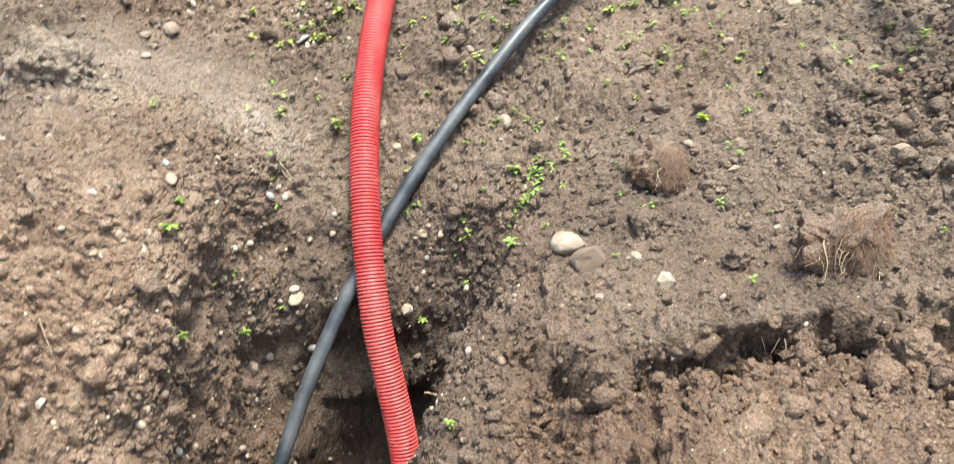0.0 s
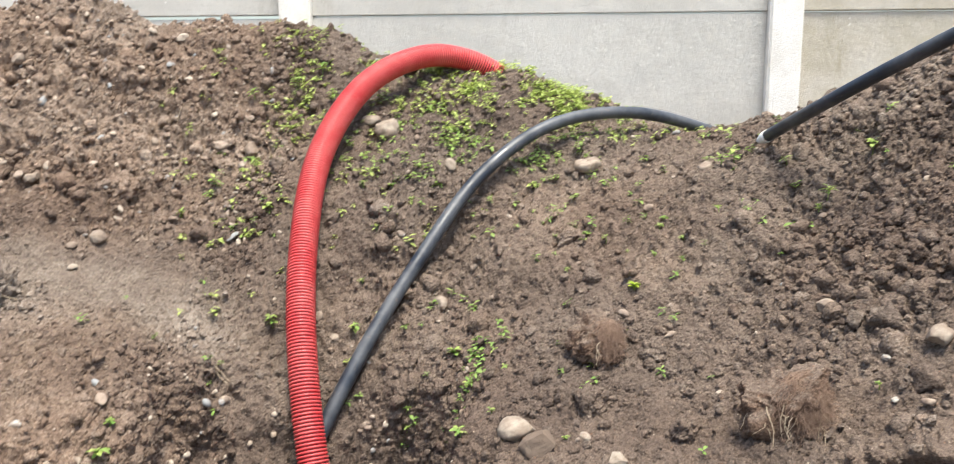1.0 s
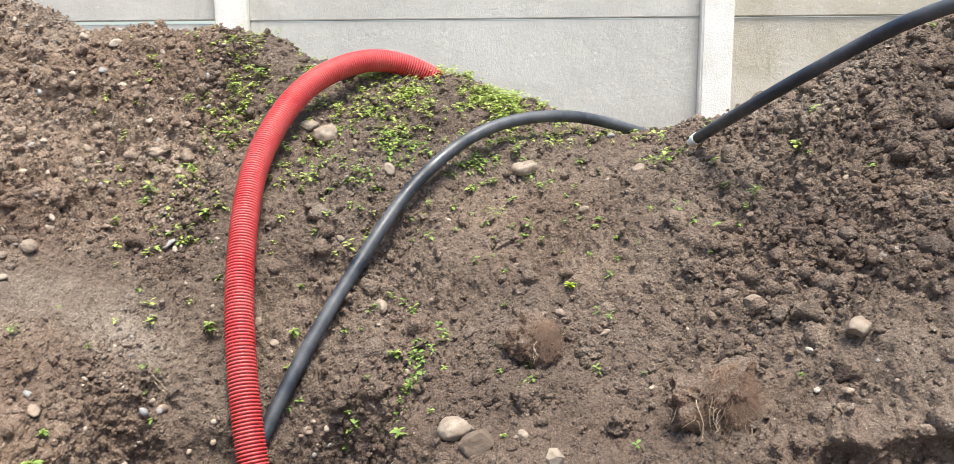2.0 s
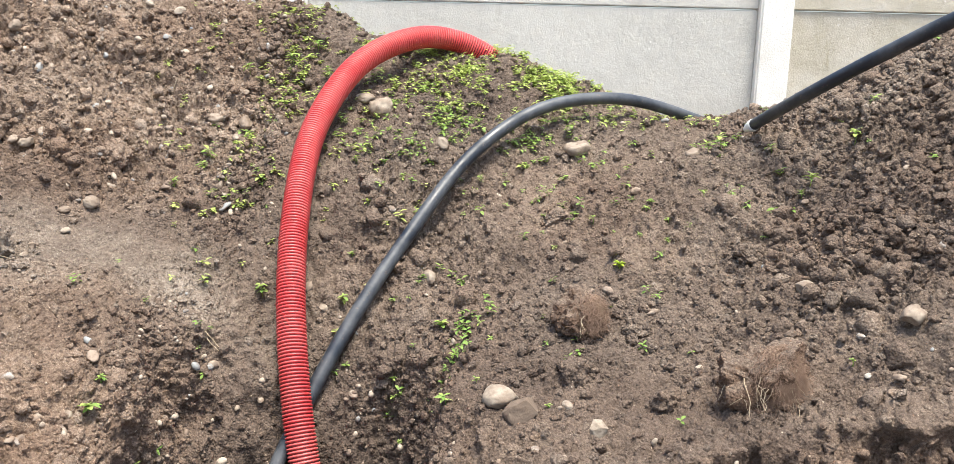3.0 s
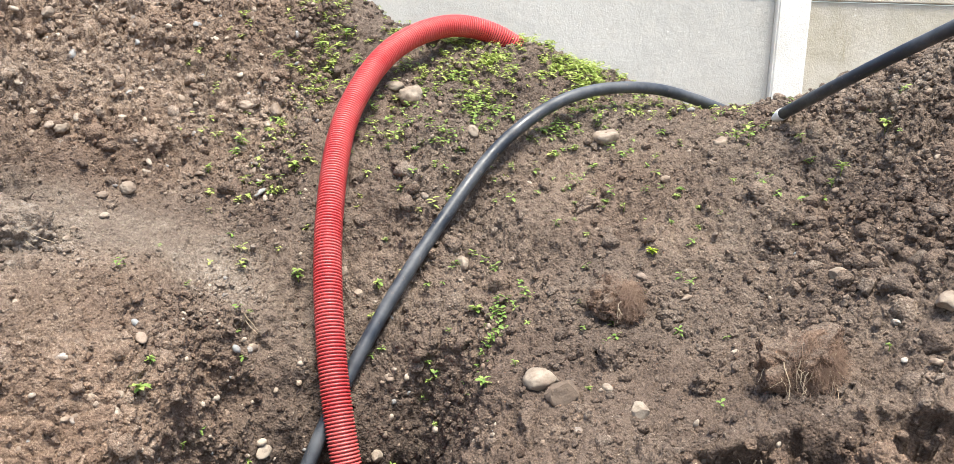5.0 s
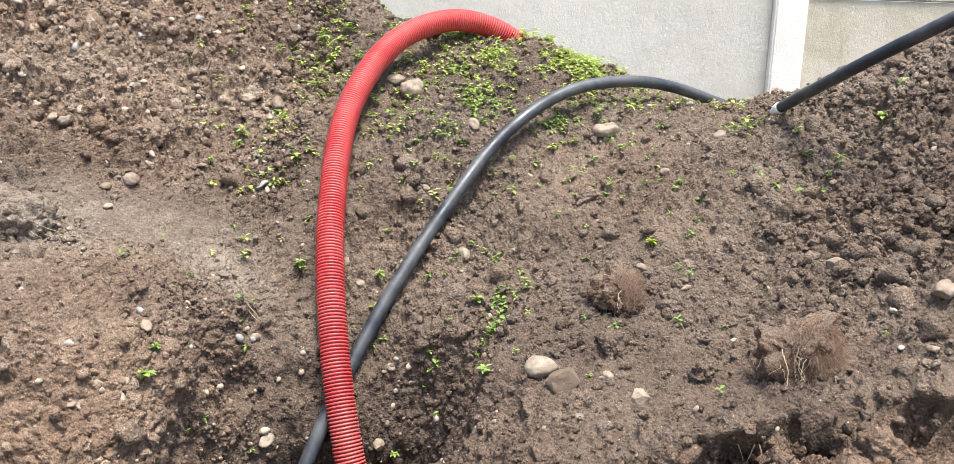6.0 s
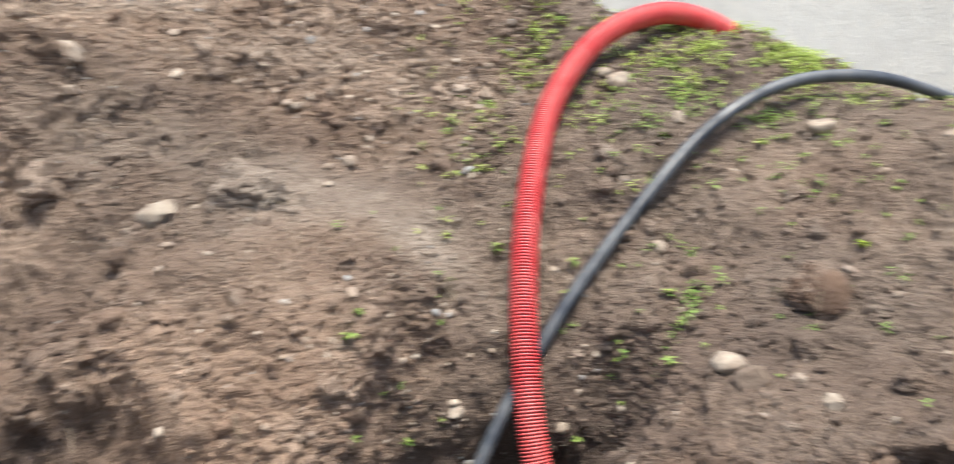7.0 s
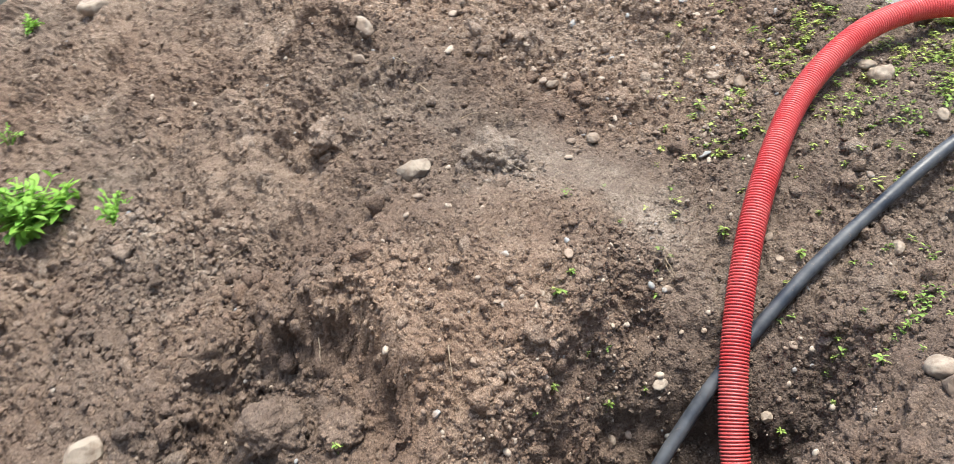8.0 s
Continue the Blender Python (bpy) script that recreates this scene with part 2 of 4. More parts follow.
# heaps and hollows: x, y, radius, height
MOUNDS = (
    (-3.55, 2.12, 0.70, 0.530),
    (-2.35, 2.06, 0.26, 0.360),
    (-2.02, 1.27, 0.42, 0.161),
    (-1.59, 1.63, 0.20, 0.354),
    (-1.34, 0.89, 0.34, 0.190),
    (-1.23, 2.51, 0.60, 0.551),
    (-0.72, 1.51, 0.39, 0.467),
    (-0.72, 0.90, 0.32, 0.295),
    (-0.55, 2.59, 0.20, 0.184),
    (-0.61, 1.96, 0.42, -0.333),
    (-0.23, 1.98, 0.23, 0.225),
    (0.02, 2.67, 0.38, 0.227),
    (-0.14, 1.66, 0.24, -0.325),
    (0.07, 1.54, 0.22, 0.207),
    (0.39, 2.14, 0.35, 0.017),
    (0.42, 0.82, 0.35, 0.576),
    (0.65, 2.61, 0.32, -0.001),
    (0.94, 1.39, 0.20, 0.124),
    (1.11, 1.91, 0.25, 0.141),
    (2.00, 1.73, 0.70, 0.802),
    (1.12, 0.78, 0.34, 0.345),
    (0.53, 1.74, 0.30, 0.037),
    (-1.02, 1.71, 0.47, -0.172),
    (-0.42, 0.92, 0.20, -0.314),
    (0.16, 2.52, 0.16, 0.035),
)


def scarp(x):
    """The line of the low crumbling step on the near bank."""
    line = np.interp(x, (0.09, 0.13, 0.24, 0.30, 0.39, 0.49, 0.60, 0.66, 0.78, 1.0), (1.26, 1.22, 1.150, 1.146, 1.165, 1.195, 1.238, 1.243, 1.208, 1.18))
    return line + 0.008 * np.sin(37 * x + 1) + 0.006 * np.sin(71 * x)


def notch(x):
    """The line of the broken step at the foot of the far bank."""
    return 1.085 + 0.018 * np.sin(19 * x) + 0.008 * np.sin(47 * x)


def runnel(y):
    """The line of the washed-out runnel on the left heap."""
    return np.interp(y, (0.8, 1.3, 1.55, 1.66, 2.0), (-2.22, -2.16, -2.10, -1.85, -1.50)) + 0.02 * np.sin(17 * y)


def height(x, y):
    z = 0.15 + 1.2 * step((y - 0.2) / 2.3) - 0.25 * step((y - 2.6) / 0.9)
    for cx, cy, s, h in MOUNDS:
        z = z + h * np.exp(-((x - cx) ** 2 + (y - cy) ** 2) / (2 * s * s))
    # the trench: a steep left bank that rounds into the back wall, a slumped right bank, a deep floor
    left = 0.90 + 7.0 * (-0.505 - x)
    right = 0.84 + 2.0 * x
    right = np.where(right < 0.78, 0.78 + (right - 0.78) * 4.5, right)
    back = 0.90 + 2.8 * (y - (1.69 + 0.2 * (x + 0.17)))
    back = np.where(back < 0.75, 0.75 + (back - 0.75) * 2.4, back)
    cut = smax(smax(left, back, 0.75), smax(right, back, 0.6), 0.06)
    # added near end, out of view, keeps light out of the trench
    cut = smax(smax(cut, 0.10 + 0 * x, 0.10), 0.10 + 0.9 * step((0.98 - y) / 0.18), 0.05) + 3.0 * step((0.45 - y) / 0.5)
    z = smin(z, cut, 0.05)
    # a runnel down the flank of the left heap
    flank = step((y - 0.6) / 0.3) * step((2.0 - y) / 0.3)
    z = z + flank * (0.06 * np.exp(-((x - runnel(y) - 0.22) / 0.12) ** 2) - 0.12 * np.exp(-((x - runnel(y)) / 0.10) ** 2))
    # two broken steps, on the near bank and on the foot of the far one
    along = step((x - 0.06) / 0.12) * step((1.9 - x) / 0.5)
    z = z - 0.075 * step((scarp(x) - y) / 0.020) * along
    z = z - (0.060 + 0.025 * np.sin(9 * x + 2)) * np.exp(-((scarp(x) - 0.030 - y) / 0.022) ** 2) * along
    z = z - 0.19 * step((notch(x) - y) / 0.022) * step((x + 1.25) / 0.15) * step((-0.66 - x) / 0.07) * step((y - 0.2) / 0.5)
    # level yard far from the heaps
    far = step((np.hypot(x, y - 1.5) - 5.0) / 4.0)
    return z * (1 - far) + 0.15 * far


def spread(lo, hi, core, fine, dense, mid=()):
    """Grid lines: fine steps in the core, finer still across the steep cuts, growing outwards."""
    def gap(v):
        for a, b, g in dense:
            if a <= v < b:
                return g
        if core[0] <= v < core[1]:
            return fine
        for a, b, g in mid:
            if a <= v < b:
                return g
        return 0.0

    out, v = [core[0]], core[0]
    while v < core[1]:
        v += gap(v)
        out.append(v)
    up, g = [], fine
    while v < hi:
        g = max(gap(v), g) if gap(v) else g * 1.12
        v += g
        up.append(v)
    down, v, g = [], core[0], fine
    while v > lo:
        g = max(gap(v - 1e-6), fine) if gap(v - 1e-6) else g * 1.12
        v -= g
        down.append(v)
    return np.array(down[::-1] + out + up)


def blob(x, y, cx, cy, rx, ry):
    return np.exp(-((x - cx) / rx) ** 2 - ((y - cy) / ry) ** 2)


def build_ground():
    xs = spread(-60, 60, (-2.2, 1.25), 0.0040, ((-0.57, -0.44, 0.0009), (-0.20, 0.08, 0.0020)), ((-3.5, -2.2, 0.0068),))
    ys = spread(-60, 60, (0.74, 2.66), 0.0040, ((1.03, 1.28, 0.0018), (1.44, 1.74, 0.0020)))
    x, y = np.meshgrid(xs, ys)
    z = height(x, y)
    e = 0.004
    gx, gy = (height(x + e, y) - z) / e, (height(x, y + e) - z) / e
    n = np.stack([-gx, -gy, np.ones_like(gx)], -1)
    n /= np.linalg.norm(n, axis=-1, keepdims=True)
    shape = x.shape
    x, y, z, n = x.ravel(), y.ravel(), z.ravel(), n.reshape(-1, 3)
    p = np.stack([x, y, z], -1)
    steep = step((0.80 - n[:, 2]) / 0.35)
    near = step((3.9 - np.hypot(x + 0.6, y - 1.6)) / 1.0)
    # kinds of surface
    pad = np.clip(1.25 * blob(x, y, -0.70, 1.75, 0.30, 0.14), 0, 1)
    shelf = step((0.42 - np.abs(y - 1.45)) / 0.3) * step((x - 0.05) / 0.1) * step((0.7 - x) / 0.3)
    bench = step((scarp(x) + 0.02 - y) / 0.05) * step((x - 0.05) / 0.1)
    crumbly = step((x - 0.55) / 0.3) * step((y - 1.35) / 0.2)
    foot = step((-0.75 - x) / 0.2) * step((1.35 - y) / 0.2)
    upper = step((-0.35 - x) / 0.3) * step((y - 1.85) / 0.2)
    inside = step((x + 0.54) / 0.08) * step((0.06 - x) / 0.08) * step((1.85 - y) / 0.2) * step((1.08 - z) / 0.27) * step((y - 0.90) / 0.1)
    spur = blob(x, y, -0.60, 1.25, 0.20, 0.32)
    wash = np.exp(-((x - runnel(y)) / 0.13) ** 2)
    heap = step((-0.85 - x) / 0.25)
    rough = 0.74 - 0.30 * inside + 0.35 * crumbly + 0.55 * bench + 0.35 * foot + 0.50 * upper + 0.45 * heap - 0.30 * pad - 0.15 * shelf - 0.10 * steep + 0.10 * spur - 0.60 * wash
    rough = np.clip(rough, 0.10, 1.5) * near
    wob = p + 0.03 * np.stack([value_noise(p * 9 + k * 31.0, 5 + k) for k in range(3)], -1)
    wob = wob + 0.006 * np.stack([value_noise(p * 60 + k * 31.0, 15 + k) for k in range(3)], -1)
    d = 0.020 * fbm(p * 5.0, 3, 1) * near + 0.028 * heap * fbm(p * 3.4, 2, 3) * near
    d += 0.030 * bench * (lumps(wob * 9.0, 19) - 0.25) * near
    d += 0.013 * rough * fbm(p * 17.0, 3, 9)
    patch = step((value_noise(p * 6.0, 61) + 0.15) / 0.6)
    d += 0.022 * rough * (lumps(wob * 13.0, 21) - 0.2) * patch
    clumped = step((value_noise(p * 11.0, 63) + 0.30) / 0.8)
    d += rough * (0.012 * (crumbs(wob * 27.0, 23) - 0.25) + 0.011 * (lumps(wob * 36.0, 24) - 0.2)) * (0.2 + 0.8 * clumped)
    d += 0.0150 * (0.12 + 0.88 * rough) * near * (crumbs(wob * 56.0, 25) - 0.25) * (0.35 + 0.65 * clumped)
    d += 0.0095 * (0.30 + 0.70 * rough) * near * (lumps(wob * 108.0, 26) - 0.2)
    d += 0.0050 * near * fbm(p * 105.0, 2, 27) * (0.5 + 0.5 * rough)
    # cracks in the pale crust
    crack = np.abs(value_noise(wob * 22.0, 91))
    d -= 0.004 * (pad + 0.5 * shelf) * near * step((0.10 - crack) / 0.10)
    # spade marks and runnels down the cut faces
    d += 0.007 * steep * near * fbm(p * np.array([55.0, 55.0, 9.0]), 3, 41)
    d += 0.016 * steep * near * fbm(p * np.array([12.0, 12.0, 8.0]), 3, 45)
    q = p + n * d[:, None]
    # the lip of the step leans out over its foot
    lip = np.exp(-(((y - scarp(x)) - 0.010) / 0.024) ** 2) * step((x - 0.12) / 0.15)
    q[:, 1] -= 0.034 * lip * (0.8 + 0.5 * value_noise(p * 8.0, 71))
    lip = np.exp(-(((y - notch(x)) - 0.010) / 0.022) ** 2) * step((x + 1.22) / 0.15) * step((-0.68 - x) / 0.06)
    q[:, 1] -= 0.022 * lip * (0.6 + 0.8 * value_noise(p * 9.0, 73))
    # the back of the trench is hollowed out under its band of pebbles
    hollow = step((x + 0.43) / 0.06) * step((-0.07 - x) / 0.08) * step((y - 1.42) / 0.12) * step((0.80 + 0.08 * value_noise(p * 7.0, 93) + 0.04 * value_noise(p * 19.0, 94) - z) / 0.15)
    q[:, 1] += (0.05 + 0.03 * value_noise(p * 11.0, 95)) * hollow
    tunnel = step((0.56 + 0.05 * value_noise(p * 9.0, 99) - z) / 0.06) * step((x + 0.40) / 0.08) * step((-0.09 - x) / 0.08) * step((y - 1.40) / 0.05)
    q[:, 1] += 0.07 * tunnel
    ny, nx = shape
    ii = np.arange(nx * ny).reshape(ny, nx)
    faces = np.stack([ii[:-1, :-1], ii[:-1, 1:], ii[1:, 1:], ii[1:, :-1]], -1).reshape(-1, 4)
    me = bpy.data.meshes.new("ground")
    me.vertices.add(len(q))
    me.vertices.foreach_set("co", q.ravel())
    me.loops.add(faces.size)
    me.loops.foreach_set("vertex_index", faces.ravel())
    me.polygons.add(len(faces))
    me.polygons.foreach_set("loop_start", np.arange(0, faces.size, 4))
    me.update(calc_edges=True)
    me.polygons.foreach_set("use_smooth", np.ones(len(faces), bool))
    # dryness and sandiness of the soil, with trench shade painted in: yellow subsoil on the cut left bank, pale crust
    # on the pad, moist topsoil elsewhere
    dry_and_shade = 0.29 + 0.28 * blob(x, y, -0.66, 1.22, 0.30, 0.34) + 0.22 * upper + 0.46 * pad + 0.08 * step((-0.6 - x) / 0.5) + 0.02 * shelf - 0.06 * bench + 0.20 * step((-1.1 - x) / 0.5) + 0.08 * step((y - 1.7) / 0.3) + 0.08 * step((x - 0.1) / 0.4)
    # shade painted into the trench: its soil gets darker with depth
    dry_and_shade -= 0.28 * inside
    dry_and_shade += 0.16 * fbm(p * 4.0, 3, 81) + 0.02 * crumbly
    me.attributes.new("dry_and_shade", "FLOAT", "POINT").data.foreach_set("value", np.clip(dry_and_shade, 0, 1.2).astype(np.float32))
    rust = 0.15 + 0.6 * bench + 0.18 * step((-0.25 - x) / 0.4) + 0.6 * blob(x, y, -0.62, 1.20, 0.25, 0.30) + 0.15 * upper - 0.4 * pad + 0.25 * fbm(p * 3.0, 2, 85)
    me.attributes.new("rust", "FLOAT", "POINT").data.foreach_set("value", np.clip(rust, 0, 1).astype(np.float32))
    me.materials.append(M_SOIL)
    tagged(new("ground", me), "heaped bare brown soil cut by a narrow trench", "ground", kind="structure")
    keep = (np.abs(x + 0.95) < 2.45) & (y > 0.70) & (y < 2.75)
    return q, n, keep, dict(upper=upper, crumbly=crumbly, bench=bench, foot=foot, steep=steep, pad=pad, shelf=shelf, dry_and_shade=np.clip(dry_and_shade, 0, 1.2), rust=np.clip(rust, 0, 1))


LAND, NORMAL, CORE, ZONE = build_ground()


def on_ground(x, y, z):
    """The nearest place of the ground's surface to a point, and its normal."""
    near = np.argmin(((LAND - np.array((x, y, z))) ** 2).sum(1))
    return Vector(LAND[near]), Vector(NORMAL[near])


# ---------------------------------------------------------------- mesh helpers
def soil_kind(me, dry_and_shade, rust):
    """Tells a mesh of loose earth what soil it is of."""
    n = len(me.vertices)
    me.attributes.new("dry_and_shade", "FLOAT", "POINT").data.foreach_set("value", np.broadcast_to(dry_and_shade, n).astype(np.float32))
    me.attributes.new("rust", "FLOAT", "POINT").data.foreach_set("value", np.broadcast_to(rust, n).astype(np.float32))


def soil_at(p):
    near = np.argmin(((LAND - np.array(p)) ** 2).sum(1))
    return ZONE["dry_and_shade"][near], ZONE["rust"][near]


def mesh_object(name, bm, material, smooth=True):
    me = bpy.data.meshes.new(name)
    bm.to_mesh(me)
    bm.free()
    me.materials.append(material)
    if smooth:
        me.polygons.foreach_set("use_smooth", np.ones(len(me.polygons), bool))
    return new(name, me)


def part(name, bm, material, parent, label="", smooth=True):
    ob = mesh_object(name, bm, material, smooth)
    ob.parent = parent
    if label:
        ob["label"] = label
    return ob


def box_bm(a, b, bevel=0.0):
    bm = bmesh.new()
    r = bmesh.ops.create_cube(bm, size=1)
    for v in r["verts"]:
        v.co = Vector([(a[i] + b[i]) / 2 + v.co[i] * (b[i] - a[i]) for i in range(3)])
    if bevel:
        bmesh.ops.bevel(bm, geom=bm.edges[:], offset=bevel, segments=2, affect="EDGES")
    return bm


def curve_points(ctrl, per=24):
    """A smooth line through the control points."""
    c = [Vector(p) for p in ctrl]
    c = [2 * c[0] - c[1]] + c + [2 * c[-1] - c[-2]]
    out = []
    for i in range(1, len(c) - 2):
        for k in range(per):
            u = k / per
            a, b, d, e = c[i - 1], c[i], c[i + 1], c[i + 2]
            out.append(0.5 * (2 * b + (d - a) * u + (2 * a - 5 * b + 4 * d - e) * u * u + (3 * b - a - 3 * d + e) * u ** 3))
    out.append(c[-2].copy())
    return out


def even(points, gap):
    """The same line with points at even gaps."""
    out, left = [points[0].copy()], gap
    for a, b in zip(points, points[1:]):
        d = (b - a).length
        at = 0.0
        while d - at >= left:
            at += left
            out.append(a.lerp(b, at / d))
            left = gap
        left -= d - at
    return out


def frames_along(pts):
    """Steady cross-section axes along a line."""
    side, out = None, []
    for i, p in enumerate(pts):
        t = (pts[min(i + 1, len(pts) - 1)] - pts[max(i - 1, 0)]).normalized()
        if side is None:
            side = t.orthogonal().normalized()
        side = (side - t * side.dot(t)).normalized()
        out.append((p, t, side, t.cross(side)))
    return out


def sweep(bm, pts, radius, sides=8, cap=True):
    """A tube along the points; radius is a number or a function of 0..1."""
    rings = []
    fr = frames_along(pts)
    for i, (p, t, a, b) in enumerate(fr):
        r = radius(i / (len(fr) - 1)) if callable(radius) else radius
        rings.append([bm.verts.new(p + (a * math.cos(w) + b * math.sin(w)) * r) for w in (2 * math.pi * k / sides for k in range(sides))])
    for u, v in zip(rings, rings[1:]):
        for k in range(sides):
            bm.faces.new((u[k], u[(k + 1) % sides], v[(k + 1) % sides], v[k]))
    if cap:
        bm.faces.new(rings[0][::-1])
        bm.faces.new(rings[-1])
    return bm


# ---------------------------------------------------------------- precast wall behind the heap
YW = 3.79


def build_wall():
    rnd = random.Random(4)
    for k in range(-3, 3):
        x0 = 1.132 + 2.066 * k
        post = mesh_object("wall_post", box_bm((x0, YW - 0.045, 0.1), (x0 + 0.135, YW + 0.10, 2.46), 0.008), M_POST, False)
        tagged(post, "whitewashed rough concrete fence post between grey panels", "post", "posts of the precast wall", "structure")
        for j in range(4):
            z0 = 0.385 + 0.5 * j + (0.010 if k in (-1, 2) else 0.0) * (j - 2.5)
            lean = -0.006 * j + rnd.uniform(-0.002, 0.002)
            panel = mesh_object("wall_panel", box_bm((x0 - 1.931, YW + 0.020 + lean, z0 + 0.002), (x0, YW + 0.062 + lean, z0 + 0.498), 0.004), M_PANEL_B if k == 1 else M_PANEL, False)
            tagged(panel, "weathered blotchy concrete panel with mossy patches" if k == 1 else "plain weathered grey precast concrete wall panel", "wall panel", "panels of the precast wall", "structure")


build_wall()


# ---------------------------------------------------------------- pipes
def build_conduit():
    """Ribbed cable conduit that rises out of the trench and arches over the heap."""
    line = curve_points([(-0.085, 1.36, -0.15), (-0.098, 1.43, 0.18), (-0.132, 1.485, 0.490), (-0.225, 1.562, 0.780), (-0.289, 1.689, 1.036), (-0.329, 1.869, 1.262), (-0.334, 2.085, 1.457), (-0.260, 2.310, 1.618), (-0.114, 2.486, 1.690), (0.048, 2.566, 1.649), (0.17, 2.60, 1.52)])
    pitch, r = 0.0074, 0.0282
    pts = even(line, pitch)
    tube = tagged(mesh_object("corrugated_conduit", sweep(bmesh.new(), pts, r, 36), M_RED_GROOVE), "red corrugated plastic conduit arching out of the trench", "conduit")
    ring = bpy.data.meshes.new("rib")
    bm = bmesh.new()
    prof = [(-0.0025, r - 0.0006), (-0.0019, r + 0.0029), (0.0, r + 0.0038), (0.0019, r + 0.0029), (0.0025, r - 0.0006)]
    rows = [[bm.verts.new((q * math.cos(w), q * math.sin(w), h)) for w in (2 * math.pi * k / 36 for k in range(36))] for h, q in prof]
    for u, v in zip(rows, rows[1:]):
        for k in range(36):
            bm.faces.new((u[k], u[(k + 1) % 36], v[(k + 1) % 36], v[k]))
    bm.to_mesh(ring)
    bm.free()
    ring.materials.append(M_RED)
    ring.polygons.foreach_set("use_smooth", np.ones(len(ring.polygons), bool))
    for p, t, a, b in frames_along(pts):
        rib = new("rib", ring)
        rib.parent = tube
        rib.matrix_basis = Matrix.Translation(p) @ Matrix((a, b, t)).transposed().to_4x4()


def build_water_pipe():
    line = even(curve_points([(-0.395, 1.10, -0.05), (-0.400, 1.255, 0.23), (-0.371, 1.402, 0.506), (-0.299, 1.568, 0.782), (-0.198, 1.732, 1.018), (-0.074, 1.899, 1.227), (0.061, 2.057, 1.406), (0.229, 2.201, 1.514), (0.438, 2.331, 1.536), (0.657, 2.450, 1.482), (0.85, 2.54, 1.40)]), 0.012)
    pipe = mesh_object("water_pipe", sweep(bmesh.new(), line, 0.0158, 24), M_BLACK)
    tagged(pipe, "dusty black polyethylene water pipe bending over the heap", "pipe", "black pipes")
    fr = frames_along(line)
    # lumps of soil stuck to it
    rnd = random.Random(8)
    for at in (6, 11, 26, 40, 44):
        p, t, a, b = fr[at]
        lump = clod_bm(0.010 + 0.006 * rnd.random(), at, 2, 0.5)
        bmesh.ops.translate(lump, verts=lump.verts, vec=p + (a * math.cos(at) + b * math.sin(at)) * 0.0145)
        soil_kind(part("dried_mud", lump, M_SOIL, pipe).data, 0.6, 0.3)


def build_cut_pipe():
    line = even(curve_points([(0.716, 2.061, 1.491), (0.768, 1.870, 1.565), (0.864, 1.707, 1.654), (0.967, 1.542, 1.736), (1.09, 1.36, 1.79)]), 0.012)
    pipe = mesh_object("cut_pipe", sweep(bmesh.new(), line, 0.0138, 24), M_BLACK)
    tagged(pipe, "black polyethylene pipe with a pale sealed end on the soil", "pipe", "black pipes")
    d = (line[0] - line[2]).normalized()
    tip = [line[0] - d * 0.012, line[0] + d * 0.006, line[0] + d * 0.018, line[0] + d * 0.036]
    part("sealed_end", sweep(bmesh.new(), even(tip, 0.006), lambda u: 0.0148 if u < 0.3 else 0.0148 - 0.012 * (u - 0.3) ** 1.3, 14), M_CUT, pipe, "pale scuffed sealed end")


# ---------------------------------------------------------------- stones and clods
def clod_bm(size, seed, sub=3, amp=0.3, flat=(1, 1, 1), cuts=0):
    """A lump of about the given width with an uneven skin and, where cuts are given, flat broken sides."""
    bm = bmesh.new()
    bmesh.ops.create_icosphere(bm, subdivisions=sub, radius=0.5)
    p = np.array([v.co for v in bm.verts])
    rng = np.random.default_rng(seed + 500)
    for i in range(cuts):
        d = rng.normal(0, 1, 3)
        d /= np.linalg.norm(d)
        over = np.maximum(0, p @ d - rng.uniform(0.24, 0.40))
        p = p - over[:, None] * d
    k = 1 + amp * (0.55 * fbm(p * 2.2 + seed * 7.7, 2, seed % 50) + 0.35 * fbm(p * 6.5 + seed * 3.1, 2, seed % 50 + 3))
    if amp > 0.25:
        k = k + amp * 0.9 * (lumps(p * 3.6 + seed, seed % 40) - 0.25)
    if sub > 3 and amp > 0.25:
        k = k + 0.16 * (lumps(p * 8.0 + seed, seed % 40 + 1) - 0.25) + 0.10 * (lumps(p * 17.0 + seed, seed % 40 + 2) - 0.25)
    p = p * k[:, None] * np.array(flat) * size
    for v, c in zip(bm.verts, p):
        v.co = c
    return bm


STONES = []
for s in range(9):
    rnd = random.Random(40 + s)
    bm = clod_bm(1.06, 60 + s, 4, 0.16, (1.0, 0.62 + 0.25 * rnd.random(), 0.52 + 0.20 * rnd.random()), 3)
    me = bpy.data.meshes.new("pebble")
    bm.to_mesh(me)
    bm.free()
    me.materials.append(M_STONE)
    me.polygons.foreach_set("use_smooth", np.ones(len(me.polygons), bool))
    STONES.append(me)
PALE_STONES = [me.copy() for me in STONES]
for me in PALE_STONES:
    me.materials[0] = M_STONE_PALE
COUNT = [0]


